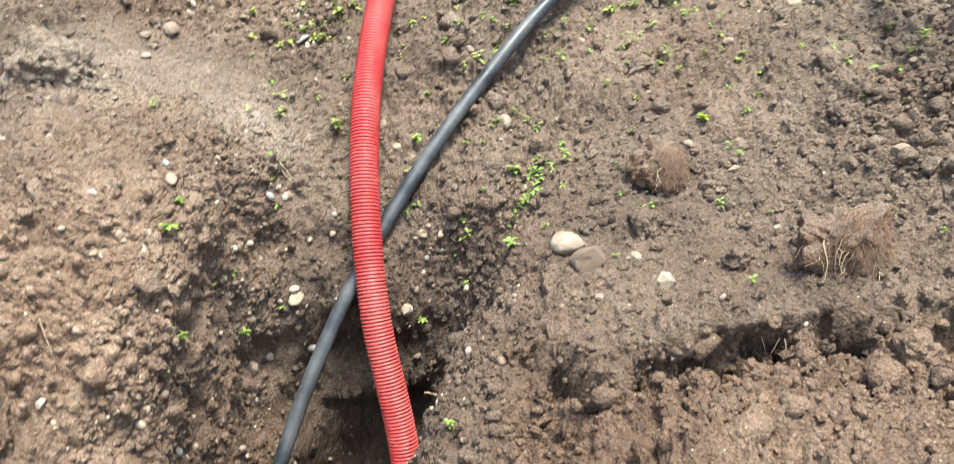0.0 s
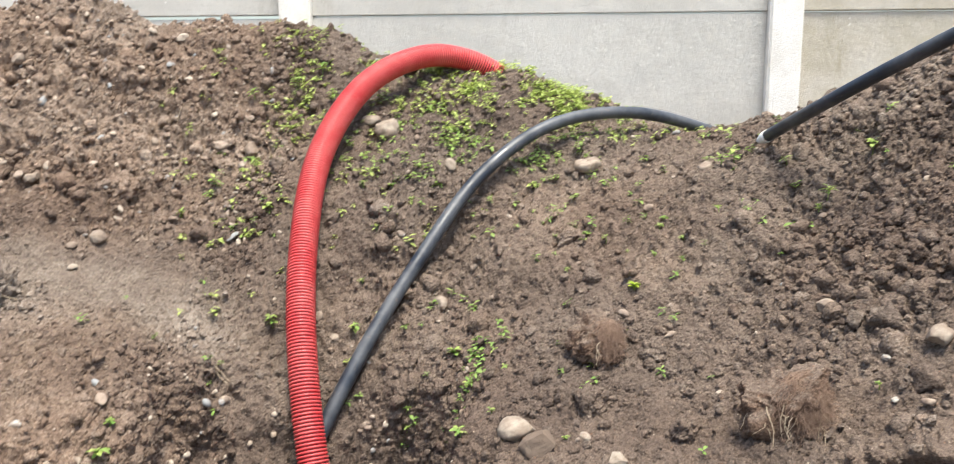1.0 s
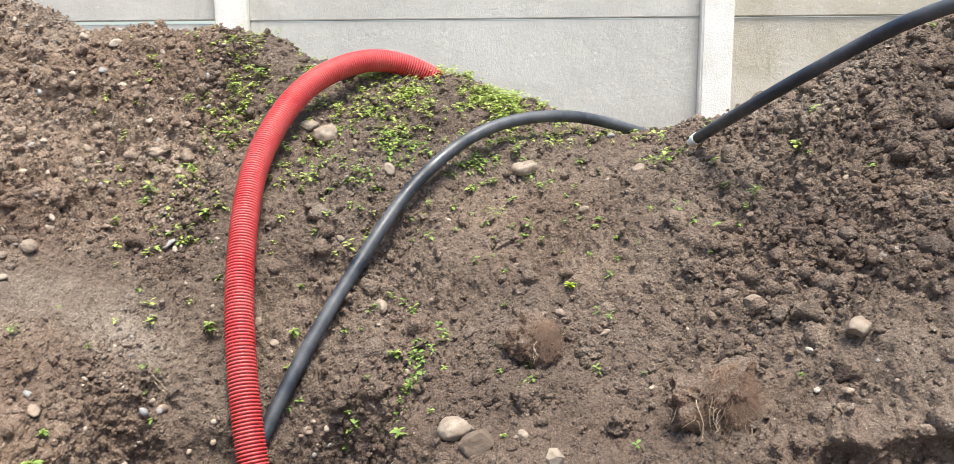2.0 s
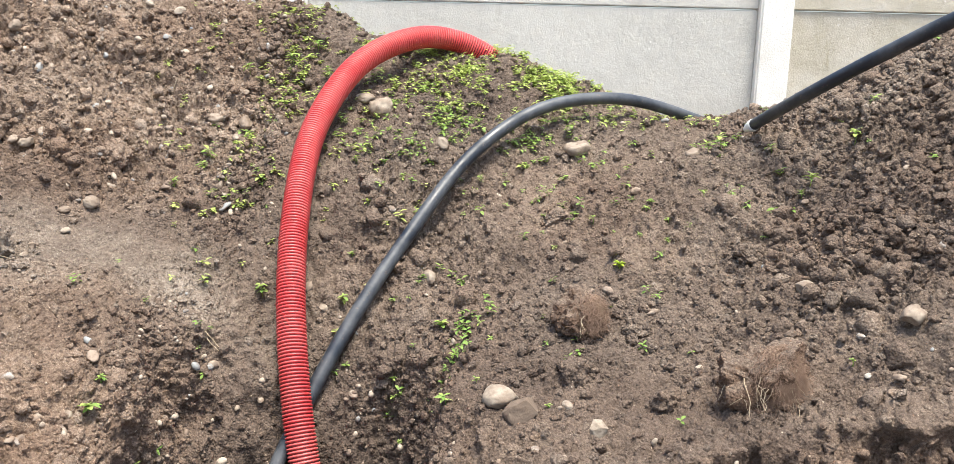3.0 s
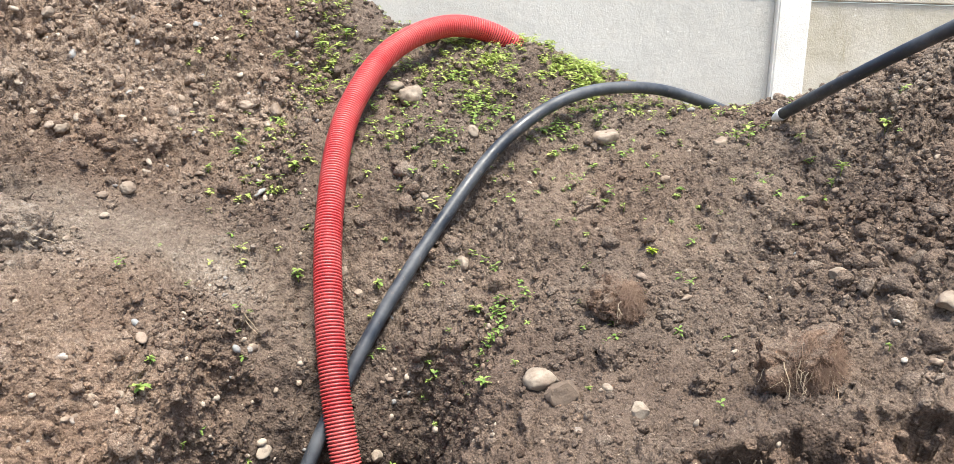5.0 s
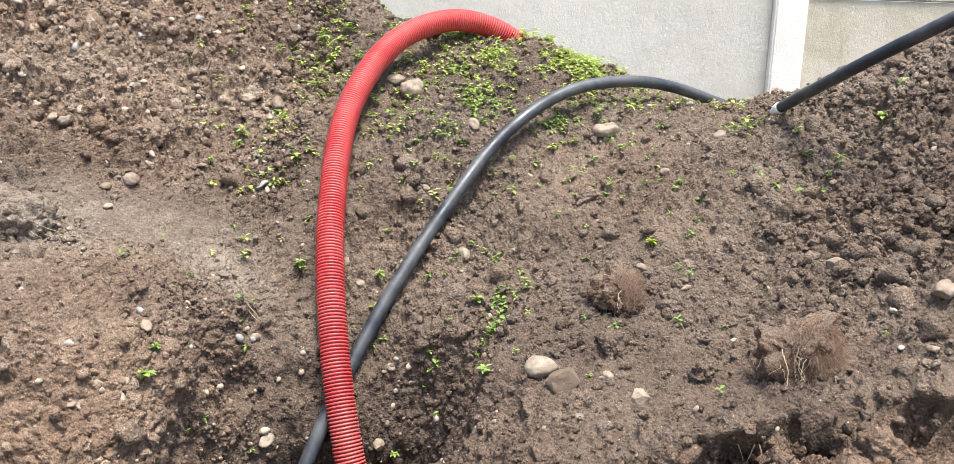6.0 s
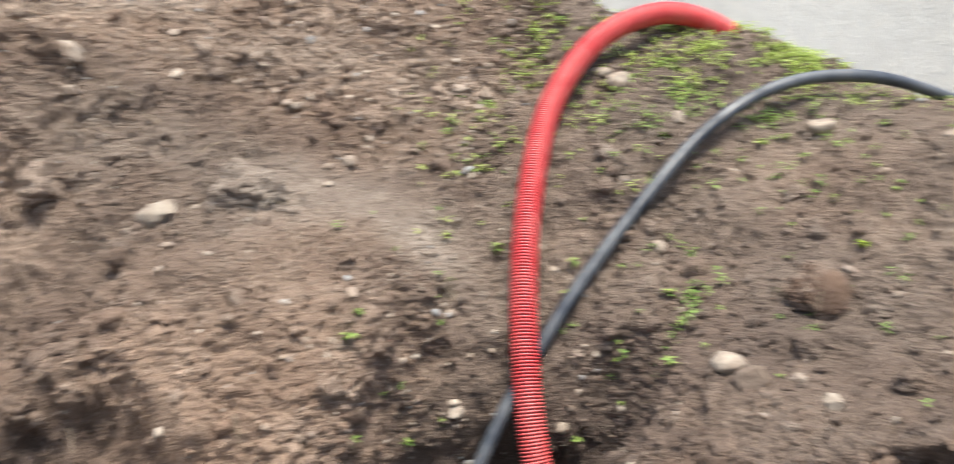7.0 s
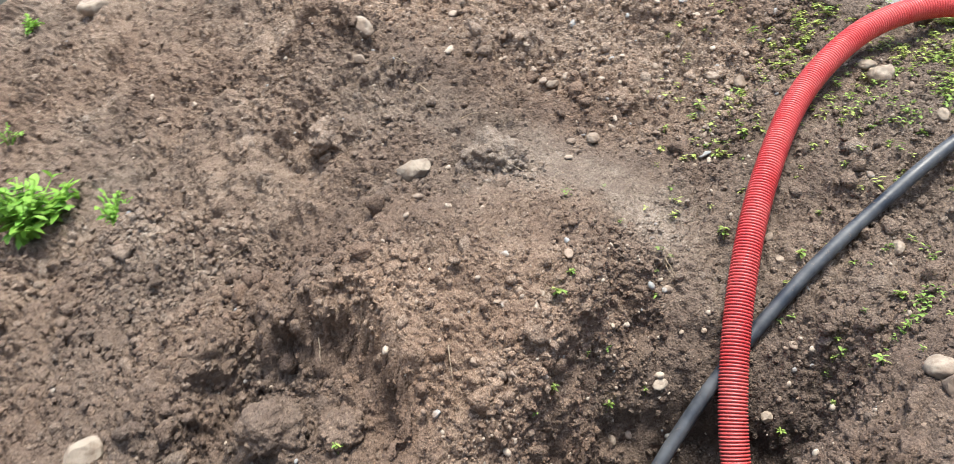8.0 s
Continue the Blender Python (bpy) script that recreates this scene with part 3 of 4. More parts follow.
def settle(ob, x, y, z, size, sink, turn):
    p, n = on_ground(x, y, z)
    n = (n + Vector((0, 0, 0.6))).normalized()
    ob.matrix_basis = Matrix.Translation(p + n * size * sink) @ n.to_track_quat("Z", "Y").to_matrix().to_4x4() @ Matrix.Rotation(turn, 4, "Z") @ Matrix.Diagonal((size, size, size, 1))


def pebble(x, y, z, size, label="smooth tan river pebble half sunk in the soil"):
    k = COUNT[0] = COUNT[0] + 1
    ob = tagged(new("pebble", (PALE_STONES if size > 0.03 else STONES)[k % 9]), label, "stone", "stones in the soil")
    settle(ob, x, y, z, size * (1.05 if size > 0.035 else 0.88), 0.15, k * 1.7)


def clod(x, y, z, size):
    k = COUNT[0] = COUNT[0] + 1
    ob = mesh_object("soil_clod", clod_bm(size * 1.15, k, 5, 0.30, (1.0, 0.92, 0.90), 3), M_SOIL)
    tagged(ob, "rough lump of brown earth resting on the slope", "clod", "lumps of earth")
    settle(ob, x, y, z, 1.0, 0.10 * size, k * 2.3)
    dry_and_shade, rust = soil_at((x, y, z))
    soil_kind(ob.data, dry_and_shade + 0.12, rust)


def slab(x, y, z, size, label):
    k = COUNT[0] = COUNT[0] + 1
    bm = clod_bm(1.10, k, 4, 0.10, (1.1, 0.95, 0.75), 10)
    ob = tagged(mesh_object("broken_stone", bm, M_SLAB_BROWN if "brown" in label else M_SLAB, False), label, "stone", "stones in the soil")
    settle(ob, x, y, z, size * 1.2, 0.10, k * 0.9)


def joined(name, base_meshes, places, material, label, category):
    """Many small bodies in one mesh: places are (position, normal, size, seed, ground vertex)."""
    vs, fs, base, dry_and_shade, rust = [], [], 0, [], []
    for p, n, size, seed, at in places:
        v, f = base_meshes[seed % len(base_meshes)]
        q = Vector(n).to_track_quat("Z", "Y").to_matrix() @ Matrix.Rotation(seed * 1.3, 3, "Z")
        vs.append(v @ np.array(q.transposed()) * size + np.array(p))
        fs.append(f + base)
        base += len(v)
        dry_and_shade.append(np.full(len(v), ZONE['dry_and_shade'][at] + 0.05 + 0.16 * (seed % 97 / 48 - 1)))
        rust.append(np.full(len(v), np.clip(ZONE['rust'][at] + 0.2 * (seed % 53 / 26 - 1), 0, 1)))
    v, f = np.concatenate(vs), np.concatenate(fs)
    me = bpy.data.meshes.new(name)
    me.vertices.add(len(v))
    me.vertices.foreach_set("co", v.ravel())
    me.loops.add(f.size)
    me.loops.foreach_set("vertex_index", f.ravel())
    me.polygons.add(len(f))
    me.polygons.foreach_set("loop_start", np.arange(0, f.size, 3))
    me.update(calc_edges=True)
    me.polygons.foreach_set("use_smooth", np.full(len(f), name != "soil_crumbs"))
    me.materials.append(material)
    if material is M_SOIL:
        soil_kind(me, np.concatenate(dry_and_shade), np.concatenate(rust))
    return tagged(new(name, me), label, category, kind="stuff")


def bases(count, seed, sub, amp, flat, cuts=0):
    out = []
    for k in range(count):
        bm = clod_bm(1.0, seed + k, sub, amp, flat, cuts)
        bm.verts.index_update()
        out.append((np.array([v.co for v in bm.verts]), np.array([[v.index for v in f.verts] for f in bm.faces])))
        bm.free()
    return out


def scatter(count, weight, sizes, seed, sink):
    """Places spread over the ground by weight, half sunk."""
    rng = np.random.default_rng(seed)
    w = np.where(CORE, np.clip(weight, 0, None), 0)
    at = rng.choice(len(LAND), count, p=w / w.sum())
    size = np.clip(np.exp(rng.normal(math.log(sizes[0]), sizes[1], count)), sizes[0] * 0.4, sizes[2])
    return [(LAND[i] + NORMAL[i] * s * sink, NORMAL[i] + rng.normal(0, 0.4, 3), s, int(rng.integers(1, 9999)), i) for i, s in zip(at, size)]


def loose_cover():
    z = ZONE
    fresh = 0.80 + 2.4 * z["crumbly"] + 1.3 * z["bench"] + 1.5 * z["foot"] + 1.3 * z["upper"] - 0.8 * z["pad"] - 0.2 * z["steep"]
    area = 1.0 / np.clip(NORMAL[:, 2], 0.25, 1)
    joined("soil_crumbs", bases(14, 200, 1, 0.60, (1.1, 0.9, 0.8)), scatter(42000, fresh * area, (0.0086, 0.42, 0.021), 3, 0.08), M_SOIL, "loose crumbs of brown earth lying over the slopes", "soil")
    joined("soil_lumps", bases(16, 230, 2, 0.50, (1.2, 1.0, 0.9), 6), scatter(6500, np.clip(fresh - 0.45, 0.02, 9) * area, (0.0180, 0.42, 0.055), 4, 0.03), M_SOIL, "loose lumps of brown earth lying over the slopes", "soil")
    stony = 0.35 + 2.2 * z["upper"] + 0.8 * z["steep"] + 0.3 * z["foot"] - 0.3 * z["crumbly"] - 0.2 * z["bench"]
    joined("gravel", bases(8, 300, 2, 0.10, (1, 0.75, 0.6)), scatter(1500, np.clip(stony, 0.03, 9) * area, (0.0085, 0.45, 0.024), 5, 0.12), M_GRIT, "small tan and grey pebbles strewn in the soil", "gravel")
    joined("coarse_gravel", bases(10, 340, 3, 0.20, (1.1, 0.78, 0.58), 2), scatter(440, np.clip(z["upper"] - 0.3 * z["steep"], 0.0, 1) + 0.04, (0.0165, 0.34, 0.036), 6, 0.08), M_GRIT, "rounded brown and tan stones strewn on the heap", "gravel")


# ---------------------------------------------------------------- plants
def leaf_bm(length, width, bend, notch=0.0):
    """One leaf along +x from the origin, cupped and bent down."""
    bm = bmesh.new()
    rows = []
    for u, w in ((0.0, 0.10), (0.25, 0.70), (0.55, 1.0), (0.82, 0.66), (1.0, 0.06)):
        z = -bend * length * u * u
        rows.append([bm.verts.new((length * u, s * w * width / 2, z + abs(s) * 0.16 * width * w)) for s in (-1, 0, 1)])
    for a, b in zip(rows, rows[1:]):
        for k in (0, 1):
            bm.faces.new((a[k], a[k + 1], b[k + 1], b[k]))
    return bm


def leaf_mesh(name, material, *args):
    me = bpy.data.meshes.new(name)
    bm = leaf_bm(*args)
    bm.to_mesh(me)
    bm.free()
    me.materials.append(material)
    me.polygons.foreach_set("use_smooth", np.ones(len(me.polygons), bool))
    return me


LEAVES = {m.name: [leaf_mesh("leaf", m, 1.0, 0.42 + 0.1 * k, 0.15 + 0.14 * k) for k in range(3)] for m in (M_LEAF, M_LEAF_B, M_LEAF_Y)}


def sprout(x, y, z, size, label="small bright green weed seedling in bare soil", material=None, leaves=0):
    """A seedling: a short stem with pairs of leaves."""
    k = COUNT[0] = COUNT[0] + 1
    rnd = random.Random(k)
    material = material or M_LEAF
    p, n = on_ground(x, y, z)
    up = (n * 0.5 + Vector((rnd.uniform(-0.25, 0.25), rnd.uniform(-0.4, 0.1), 1))).normalized()
    tall = size * rnd.uniform(0.35, 0.6)
    stem_top = up * tall
    ob = mesh_object("weed_seedling", sweep(bmesh.new(), [Vector((0, 0, -0.006)), stem_top * 0.5 + Vector((0.002, 0, 0)), stem_top], lambda u: 0.0011 - 0.0004 * u, 5), material)
    ob.location = p
    tagged(ob, label, "plant", "weed seedlings")
    for i in range(leaves or rnd.randint(9, 14)):
        leaf = new("leaf", LEAVES[material.name][rnd.randrange(3)])
        leaf.parent = ob
        h = 1.0 - 0.75 * (i / 14) ** 1.2
        s = size * rnd.uniform(0.20, 0.38)
        leaf.matrix_basis = Matrix.Translation(stem_top * h) @ Euler((rnd.uniform(-0.3, 0.3), rnd.uniform(-0.75, 0.10), i * 2.4 + rnd.uniform(-0.4, 0.4))).to_matrix().to_4x4() @ Matrix.Diagonal((s, s, s, 1))


def herb(x, y, z, size, count, label):
    """A low leafy bush of many broad leaves."""
    k = COUNT[0] = COUNT[0] + 1
    rnd = random.Random(k)
    p, n = on_ground(x, y, z)
    tips, stems = [], []
    for i in range(max(5, count // 9)):
        w = rnd.uniform(0, 2 * math.pi)
        d = Vector((math.cos(w), math.sin(w), 0)) * size * rnd.uniform(0.05, 0.42) + Vector((0, 0, size * rnd.uniform(0.25, 0.62)))
        stems.append(sweep(bmesh.new(), [Vector((0, 0, -0.02)), d * 0.45 + Vector((0, 0, 0.1 * size)), d], 0.0022, 5))
        tips.append(d)
    ob = tagged(mesh_object("leafy_weed", stems[0], M_LEAF_B), label, "plant")
    ob.location = p
    for bm in stems[1:]:
        part("stem", bm, M_LEAF_B, ob)
    for i in range(count):
        d = tips[i % len(tips)]
        leaf = new("leaf", LEAVES[M_LEAF_B.name][rnd.randrange(3)])
        leaf.parent = ob
        s = size * rnd.uniform(0.07, 0.15)
        leaf.matrix_basis = Matrix.Translation(d * rnd.uniform(0.35, 1.02)) @ Euler((rnd.uniform(-0.5, 0.5), rnd.uniform(-0.8, 0.5), rnd.uniform(0, 6.28))).to_matrix().to_4x4() @ Matrix.Diagonal((s, s, s, 1))


def seedling_patch(count, x0, y0, rx, ry, slant, seed, label):
    """A carpet of seedlings too many to count, joined."""
    rng = np.random.default_rng(seed)
    bm_list = [leaf_bm(1.0, 0.45 + 0.08 * k, 0.2 + 0.1 * k) for k in range(3)]
    for b in bm_list:
        b.verts.index_update()
    quads = [(np.array([v.co for v in b.verts]), np.array([[v.index for v in f.verts] for f in b.faces])) for b in bm_list]
    idx = np.nonzero(CORE)[0]
    px, py = LAND[idx, 0] - x0, LAND[idx, 1] - y0
    u, v = px, py - slant * px
    clump = 0.5 + 0.5 * value_noise(LAND[idx] * 11.0, seed)
    w = np.exp(-(u / rx) ** 2 - (v / ry) ** 2) * np.clip(clump, 0.02, 1) ** 2.0
    at = idx[rng.choice(len(idx), count, p=w / w.sum())]
    vs, fs, base = [], [], 0
    for i in at:
        c = LAND[i]
        size = rng.uniform(0.010, 0.023)
        tall = size * rng.uniform(0.5, 1.2)
        for k in range(rng.integers(4, 8)):
            lv, lf = quads[rng.integers(3)]
            m = Euler((rng.uniform(-0.4, 0.4), rng.uniform(-0.7, 0.25), k * 2.3 + rng.uniform(0, 1))).to_matrix()
            vs.append(lv @ np.array(m.transposed()) * size * rng.uniform(0.5, 0.8) + c + np.array((0, 0, tall * (1 - 0.13 * k))))
            fs.append(lf + base)
            base += len(lv)
    v, f = np.concatenate(vs), np.concatenate(fs)
    me = bpy.data.meshes.new("weed_carpet")
    me.vertices.add(len(v))
    me.vertices.foreach_set("co", v.ravel())
    me.loops.add(f.size)
    me.loops.foreach_set("vertex_index", f.ravel())
    me.polygons.add(len(f))
    me.polygons.foreach_set("loop_start", np.arange(0, f.size, 4))
    me.update(calc_edges=True)
    me.materials.append(M_LEAF)
    for b in bm_list:
        b.free()
    tagged(new("weed_carpet", me), label, "weeds", kind="stuff")


# ---------------------------------------------------------------- roots and straw
def fibre(bm, start, way, length, radius, rnd, curl=0.55, sag=0.25):
    """A wandering thread."""
    pts, d = [Vector(start)], Vector(way).normalized()
    n = max(4, int(length / 0.008))
    for i in range(n):
        d = (d + Vector((rnd.gauss(0, 1), rnd.gauss(0, 1), rnd.gauss(0, 1) - sag)) * curl * 0.35).normalized()
        pts.append(pts[-1] + d * length / n)
    sweep(bm, pts, lambda u: radius * (1 - 0.7 * u), 4, False)


def root_ball(x, y, z, size, fibres, long_ones, label, seed):
    """A torn sod: a crusted top, a broken red-brown face, a mat of fibres on one flank and pale dangling roots."""
    rnd = random.Random(seed)
    p, n = on_ground(x, y, z)
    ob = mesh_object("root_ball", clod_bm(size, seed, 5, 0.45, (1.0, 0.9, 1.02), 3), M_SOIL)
    tagged(ob, label, "root clump", "root clumps")
    ob.location = p + Vector((0, 0, size * 0.32))
    for i in range(5):
        w = -2.6 + 0.5 * i + rnd.uniform(-0.2, 0.2)
        lump = clod_bm(size * rnd.uniform(0.26, 0.42), seed + 11 + i, 4, 0.5, (1, 0.9, 0.8))
        bmesh.ops.translate(lump, verts=lump.verts, vec=(math.cos(w) * size * 0.40, math.sin(w) * size * 0.36, -size * rnd.uniform(0.16, 0.30)))
        soil_kind(part("broken_lump", lump, M_SOIL, ob).data, 0.45, 0.8)
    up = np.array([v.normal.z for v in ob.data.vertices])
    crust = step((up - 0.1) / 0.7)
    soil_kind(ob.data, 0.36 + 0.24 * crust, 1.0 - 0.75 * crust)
    bm = bmesh.new()
    for i in range(fibres):
        w, h = rnd.gauss(-1.0, 0.40), rnd.uniform(-0.60, 0.95)
        r = math.sqrt(max(0.05, 1 - h * h * 0.8)) * size * 0.52
        s = Vector((math.cos(w) * r, math.sin(w) * r * 0.92, h * size * 0.52))
        tang = Vector((rnd.gauss(0.1, 0.6), rnd.gauss(-0.2, 0.4), rnd.gauss(-0.7, 0.5)))
        tang -= s.normalized() * tang.dot(s.normalized()) * 0.85
        fibre(bm, s, tang, size * rnd.uniform(0.14, 0.34), 0.00060, rnd, 0.95, 0.35)
    part("root_mat", bm, M_FIBRE, ob, "mat of thin brown root fibres")
    for i in range(long_ones):
        bm = bmesh.new()
        w = -2.7 + 2.0 * (i + rnd.uniform(0.0, 1.0)) / long_ones
        s = Vector((math.cos(w) * size * 0.50, math.sin(w) * size * 0.50, rnd.uniform(0.0, 0.26) * size))
        way = Vector((rnd.uniform(-0.5, 0.5), -0.30, -1))
        fibre(bm, s, way, size * rnd.uniform(0.35, 0.75), 0.0010, rnd, 0.9, 0.5)
        for k in range(2):
            fibre(bm, s + way.normalized() * size * rnd.uniform(0.08, 0.25), way + Vector((rnd.uniform(-1.6, 1.6), -0.2, 0.3)), size * rnd.uniform(0.2, 0.4), 0.0008, rnd, 0.9, 0.5)
        part("long_root", bm, M_STRAW, ob, "pale wandering root")


def straw(x, y, z, length, way):
    k = COUNT[0] = COUNT[0] + 1
    rnd = random.Random(k)
    p, n = on_ground(x, y, z)
    bm = bmesh.new()
    fibre(bm, -Vector(way).normalized() * length * 0.5 + n * 0.010, Vector(way), length, 0.0014, rnd, 0.28, 0.1)
    ob = tagged(mesh_object("dry_root", bm, M_STRAW), "thin pale dead root strand lying on the soil", "root", "loose root strands")
    ob.location = p


# ---------------------------------------------------------------- the things in their places
build_conduit()
build_water_pipe()
build_cut_pipe()
pebble(-0.198, 2.244, 1.491, 0.082, "large pale rounded river stone resting on the slope")
pebble(-0.250, 2.290, 1.512, 0.047)
pebble(-0.024, 2.121, 1.405, 0.040)
pebble(0.312, 2.153, 1.405, 0.062, "large pale rounded river stone resting on the slope")
pebble(-0.028, 1.862, 1.123, 0.039)
pebble(0.163, 1.417, 1.031, 0.062, "large pale rounded river stone resting on the slope")
pebble(0.279, 1.376, 1.040, 0.027)
pebble(0.444, 1.992, 1.331, 0.029)
pebble(0.363, 1.701, 1.163, 0.028)
pebble(0.335, 1.699, 1.160, 0.018, "tiny pale pebble stuck in the soil")
pebble(0.725, 1.576, 1.215, 0.042)
pebble(0.838, 1.391, 1.217, 0.046)
pebble(-0.647, 2.243, 1.451, 0.038)
pebble(-0.557, 2.243, 1.446, 0.047)
pebble(-0.583, 2.314, 1.524, 0.026)
pebble(-0.824, 1.908, 1.265, 0.040)
pebble(-0.823, 1.798, 1.230, 0.027)
pebble(-0.844, 1.691, 1.216, 0.023)
pebble(-1.031, 2.007, 1.394, 0.037)
pebble(-1.017, 1.965, 1.358, 0.026)
pebble(-1.199, 2.265, 1.682, 0.038)
pebble(-0.582, 2.072, 1.306, 0.025)
pebble(-0.537, 1.943, 1.229, 0.021)
pebble(-0.911, 2.037, 1.364, 0.026)
pebble(-0.809, 2.216, 1.466, 0.031)
pebble(-0.652, 1.270, 1.059, 0.025)
pebble(-0.595, 1.260, 1.014, 0.020)
pebble(-0.563, 1.278, 1.004, 0.025)
pebble(-0.610, 1.219, 0.989, 0.020)
pebble(-0.600, 1.230, 0.990, 0.018, "tiny pale pebble stuck in the soil")
pebble(-0.159, 1.697, 0.911, 0.024)
pebble(-0.461, 1.634, 0.942, 0.019, "tiny pale pebble stuck in the soil")
pebble(-0.344, 1.644, 0.908, 0.017, "tiny pale pebble stuck in the soil")
pebble(-0.389, 1.631, 0.900, 0.016, "tiny pale pebble stuck in the soil")
pebble(0.225, 1.275, 1.000, 0.027)
pebble(0.168, 1.276, 0.977, 0.016, "tiny pale pebble stuck in the soil")
pebble(0.766, 1.409, 1.181, 0.018, "tiny pale pebble stuck in the soil")
pebble(0.942, 1.724, 1.433, 0.019, "tiny pale pebble stuck in the soil")
pebble(0.632, 1.703, 1.229, 0.016, "tiny pale pebble stuck in the soil")
pebble(0.747, 1.323, 1.140, 0.015, "tiny pale pebble stuck in the soil")
pebble(0.788, 1.290, 1.151, 0.024)
pebble(0.764, 1.261, 1.131, 0.017, "tiny pale pebble stuck in the soil")
pebble(0.981, 1.903, 1.562, 0.024)
pebble(-0.123, 1.971, 1.264, 0.026)
pebble(-0.285, 1.835, 1.094, 0.034)
pebble(-0.248, 1.816, 1.058, 0.028)
pebble(0.769, 1.792, 1.353, 0.019, "tiny pale pebble stuck in the soil")
pebble(-0.011, 1.789, 1.050, 0.016, "tiny pale pebble stuck in the soil")
pebble(0.585, 2.094, 1.410, 0.040)
pebble(-0.662, 1.267, 1.061, 0.021)
pebble(-0.603, 1.258, 1.016, 0.019, "tiny pale pebble stuck in the soil")
pebble(-0.618, 1.216, 0.992, 0.020)
pebble(-0.675, 1.139, 0.954, 0.020)
pebble(-0.659, 1.158, 0.966, 0.015, "tiny pale pebble stuck in the soil")
pebble(-0.601, 1.143, 0.894, 0.024)
pebble(-0.623, 1.048, 0.801, 0.022)
pebble(0.447, 1.170, 0.965, 0.023)
pebble(0.334, 1.008, 0.920, 0.022)
pebble(0.222, 1.281, 0.998, 0.024)
pebble(-0.171, 1.627, 0.764, 0.031)
pebble(-0.487, 1.180, 0.768, 0.022)
pebble(-0.471, 1.516, 0.642, 0.027)
pebble(-0.132, 1.599, 0.660, 0.021)
pebble(-0.831, 1.916, 1.270, 0.040)
pebble(-0.867, 1.872, 1.261, 0.031)
pebble(-1.523, 1.700, 1.511, 0.070, "large pale rounded river stone resting on the slope")
pebble(-3.138, 1.817, 1.504, 0.130, "large pale rounded river stone resting on the slope")
pebble(-1.476, 1.638, 1.439, 0.036)
slab(0.206, 1.371, 1.027, 0.058, "broken angular brown stone beside a river stone")
slab(0.330, 1.312, 1.020, 0.034, "flat pale broken stone lying on the soil")
slab(0.386, 1.048, 0.943, 0.031, "small flat grey stone among loose clods")
slab(-1.344, 0.746, 0.562, 0.066, "flat pale broken stone lying on the soil")
slab(-1.127, 1.545, 1.148, 0.074, "pale angular broken stone among clods")
clod(-0.841, 2.075, 1.360, 0.076)
clod(0.415, 1.586, 1.122, 0.049)
clod(0.640, 1.716, 1.243, 0.053)
clod(0.267, 1.940, 1.264, 0.051)
clod(-0.915, 1.642, 1.207, 0.100)
clod(0.136, 1.335, 0.987, 0.041)
clod(0.441, 1.394, 1.058, 0.053)
clod(0.648, 1.134, 1.051, 0.056)
clod(0.289, 1.458, 1.072, 0.054)
clod(-0.990, 1.655, 1.205, 0.125)
clod(-0.944, 0.926, 0.690, 0.119)
clod(-1.395, 1.486, 1.204, 0.102)
clod(-0.812, 0.985, 0.737, 0.076)
root_ball(0.575, 1.345, 1.13, 0.126, 2200, 6, "torn clump of earth bound with hairy brown roots", 5)
root_ball(0.312, 1.585, 1.12, 0.092, 900, 1, "small tuft of earth with matted root hair", 6)
sprout(-0.627, 2.135, 1.352, 0.066)
sprout(-0.632, 2.105, 1.328, 0.049)
sprout(-0.587, 2.360, 1.576, 0.053)
sprout(-0.534, 2.201, 1.410, 0.050)
sprout(-0.476, 2.395, 1.605, 0.060)
sprout(-0.420, 2.453, 1.650, 0.054)
sprout(-0.379, 2.389, 1.583, 0.060)
sprout(-0.203, 2.202, 1.467, 0.039)
sprout(-0.230, 2.045, 1.356, 0.039)
sprout(-0.156, 2.054, 1.363, 0.039)
sprout(-0.106, 2.023, 1.327, 0.039)
sprout(-0.187, 1.976, 1.278, 0.038)
sprout(-0.208, 1.893, 1.166, 0.031)
sprout(-0.392, 1.808, 1.098, 0.051)
sprout(-0.208, 1.826, 1.067, 0.050)
sprout(0.040, 1.759, 1.009, 0.054)
sprout(0.066, 1.655, 1.011, 0.043)
sprout(0.044, 1.726, 0.951, 0.035)
sprout(0.066, 1.469, 0.992, 0.046)
sprout(0.390, 1.758, 1.194, 0.042, "bright yellow-green leafy seedling in bare soil", M_LEAF_Y, 16)
sprout(0.654, 2.084, 1.425, 0.068)
sprout(0.626, 2.086, 1.418, 0.046)
sprout(0.745, 1.973, 1.428, 0.051)
sprout(0.783, 1.825, 1.381, 0.056)
sprout(0.885, 1.878, 1.479, 0.050)
sprout(0.942, 1.909, 1.537, 0.051)
sprout(0.591, 1.924, 1.334, 0.040)
sprout(0.492, 1.869, 1.275, 0.031)
sprout(0.459, 1.928, 1.299, 0.034)
sprout(0.252, 1.848, 1.204, 0.027)
sprout(-0.537, 1.368, 1.040, 0.033)
sprout(-0.534, 1.313, 1.007, 0.062)
sprout(0.114, 1.498, 1.031, 0.023)
sprout(0.235, 1.620, 1.113, 0.022)
sprout(0.244, 1.372, 1.035, 0.026)
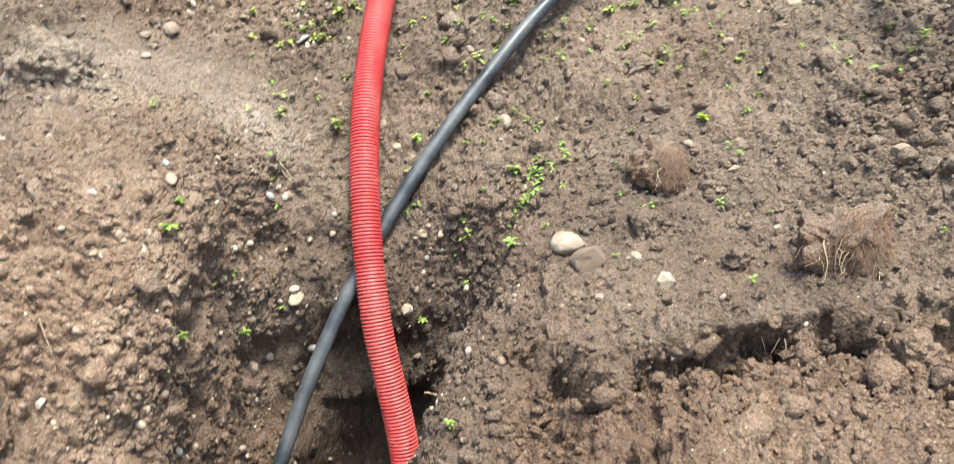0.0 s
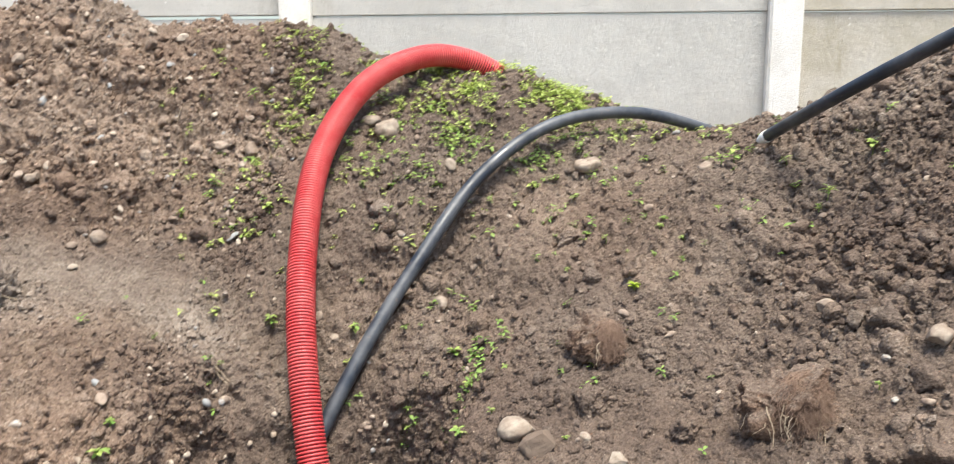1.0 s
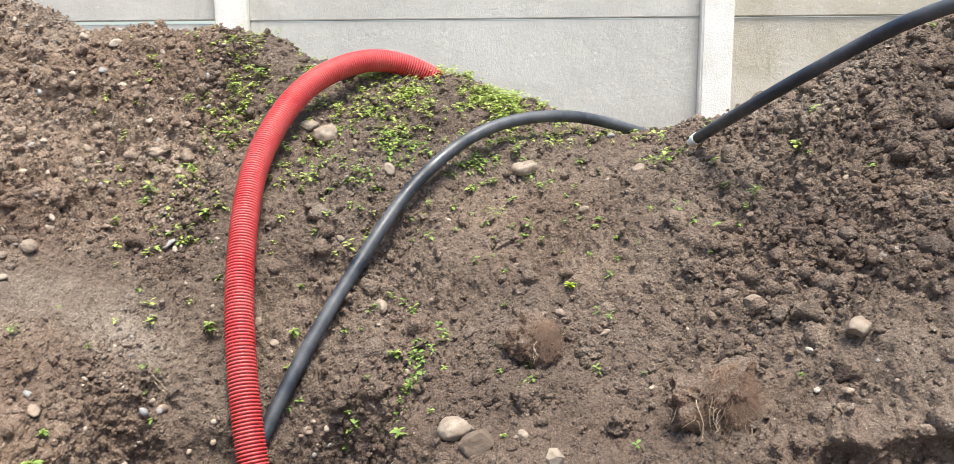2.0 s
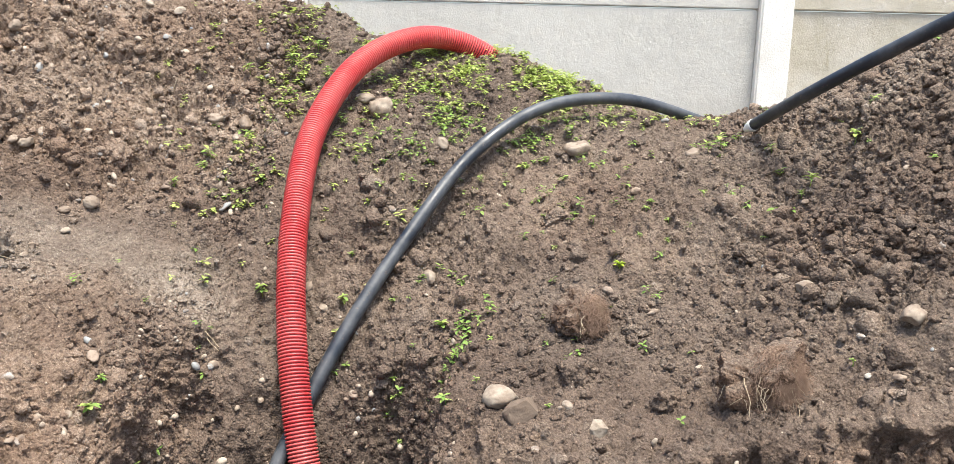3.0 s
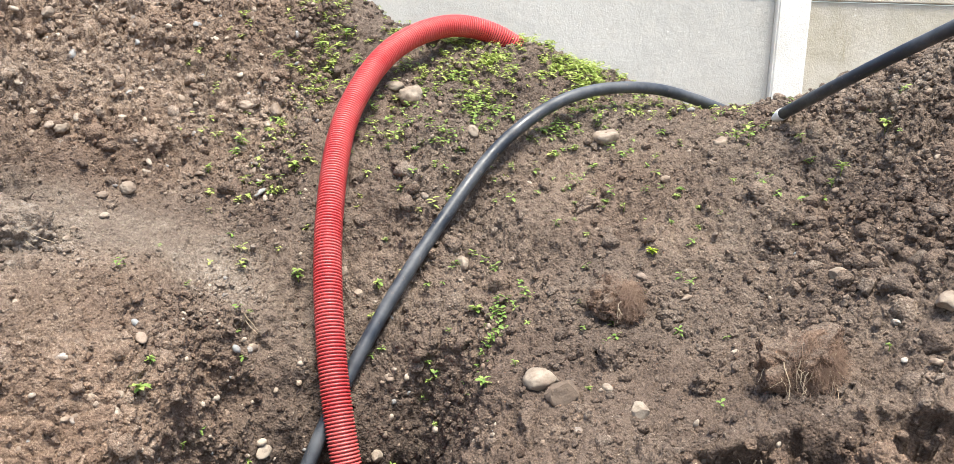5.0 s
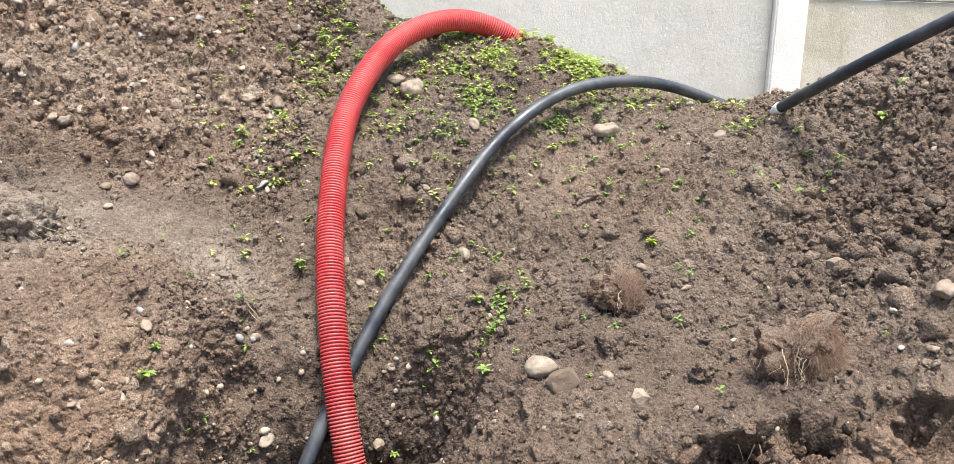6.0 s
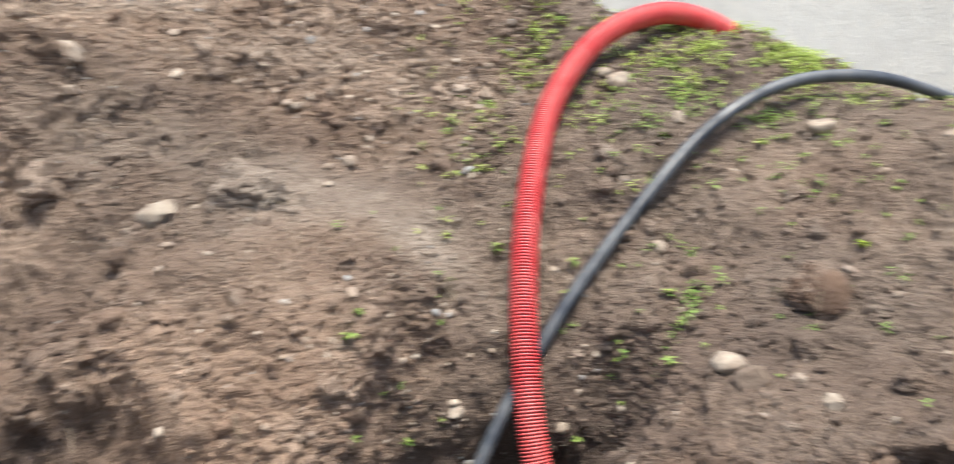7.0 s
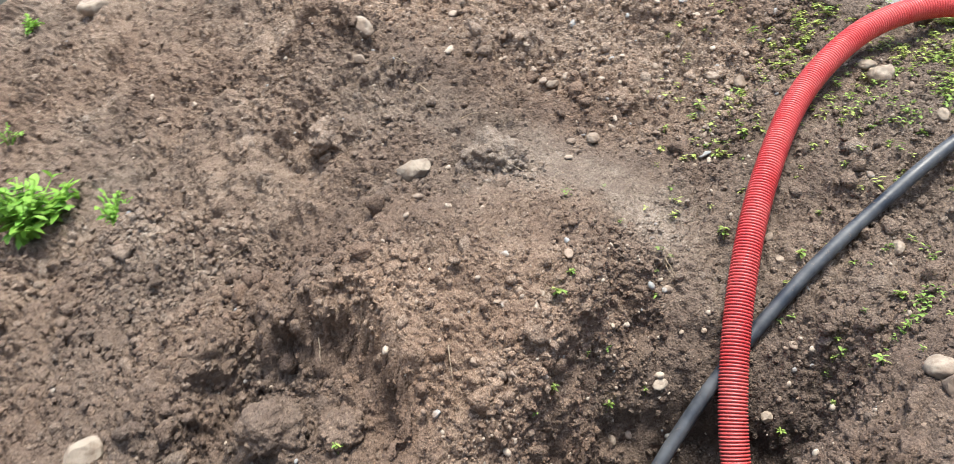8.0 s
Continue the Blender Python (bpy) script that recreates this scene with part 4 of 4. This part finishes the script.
sprout(0.735, 1.362, 1.146, 0.025)
sprout(-0.052, 1.672, 0.818, 0.027)
sprout(-0.077, 1.699, 0.909, 0.027)
sprout(-0.087, 1.717, 0.947, 0.027)
sprout(0.764, 1.821, 1.366, 0.034)
sprout(0.342, 1.923, 1.271, 0.028)
sprout(0.132, 2.156, 1.410, 0.034)
sprout(0.188, 2.095, 1.364, 0.036)
sprout(-0.679, 2.039, 1.291, 0.048)
sprout(-0.507, 1.979, 1.254, 0.039)
sprout(-0.464, 2.042, 1.307, 0.043)
sprout(0.436, 1.836, 1.242, 0.025)
sprout(0.498, 1.818, 1.249, 0.024)
sprout(0.113, 1.694, 1.074, 0.028)
sprout(0.140, 1.596, 1.067, 0.024)
sprout(-0.426, 1.574, 0.753, 0.032)
sprout(-0.481, 1.486, 0.725, 0.039)
sprout(-0.492, 1.263, 0.829, 0.034)
sprout(-0.490, 1.187, 0.805, 0.033)
sprout(-0.067, 1.582, 0.579, 0.048)
sprout(0.021, 1.115, 0.824, 0.038)
sprout(-0.123, 1.625, 0.721, 0.039)
sprout(-0.528, 1.985, 1.256, 0.045)
sprout(-0.542, 1.363, 1.041, 0.032)
sprout(-0.497, 1.396, 0.865, 0.024)
sprout(-0.803, 0.953, 0.705, 0.038)
herb(-2.057, 1.236, 0.874, 0.184, 170, "straggling green weed on the bank of the heap")
herb(-3.385, 1.633, 1.371, 0.178, 90, "low green weed on the soil bank")
herb(-2.998, 1.363, 0.985, 0.157, 40, "low green weed on the soil bank")
herb(-2.891, 1.938, 1.549, 0.184, 90, "low green weed on the soil bank")
herb(-2.424, 1.143, 0.749, 0.366, 640, "lush bright green leafy weed growing on the bank")
seedling_patch(950, 0.13, 2.47, 0.33, 0.15, -0.10, 11, "carpet of bright green weed seedlings on the crest")
seedling_patch(310, -0.42, 2.25, 0.24, 0.24, 0.0, 12, "scattered green weed seedlings on the heap")
seedling_patch(240, 0.10, 2.18, 0.34, 0.16, 0.0, 13, "scattered green weed seedlings below the crest")
seedling_patch(110, 0.45, 1.95, 0.55, 0.30, 0.2, 14, "sparse green weed seedlings over the slope")
seedling_patch(26, 0.07, 1.66, 0.06, 0.07, 0.0, 15, "small group of green seedlings beside the trench")
straw(0.456, 1.175, 1.007, 0.037, (0.3, 0, -1))
straw(0.471, 1.175, 1.004, 0.034, (-0.4, 0, -1))
straw(0.502, 1.174, 0.999, 0.047, (0.4, 0, -1))
straw(0.387, 1.176, 1.001, 0.047, (0.1, 0, -1))
straw(-0.466, 1.664, 1.027, 0.066, (0.6, -0.3, -0.6))
straw(0.422, 0.997, 0.956, 0.042, (-0.5, 0, -0.8))
straw(-0.644, 1.103, 0.889, 0.066, (0.3, -0.2, -0.9))
straw(0.598, 1.382, 1.088, 0.064, (1, -0.2, -0.4))
straw(0.382, 1.166, 0.945, 0.028, (-1, 0, -0.6))
straw(-0.090, 1.589, 0.614, 0.119, (1, 0, 0))
straw(-0.737, 1.045, 0.756, 0.151, (-0.3, -0.2, -1))
straw(-1.460, 1.207, 0.899, 0.148, (1, 0.2, 0.5))
straw(-0.793, 2.273, 1.514, 0.094, (-0.6, 0, -0.8))
straw(-0.444, 1.665, 1.010, 0.087, (0.5, 0, -0.8))
straw(-0.932, 1.058, 0.853, 0.053, (0.2, 0, -1))
rnd = random.Random(31)
for i in range(16):
    sx, sy = rnd.uniform(-1.9, -0.75), rnd.uniform(1.0, 1.95)
    straw(sx, sy, float(height(np.array(sx), np.array(sy))), rnd.uniform(0.05, 0.13), (rnd.uniform(-1, 1), rnd.uniform(-0.6, 0.3), rnd.uniform(-0.5, 0.5)))
loose_cover()
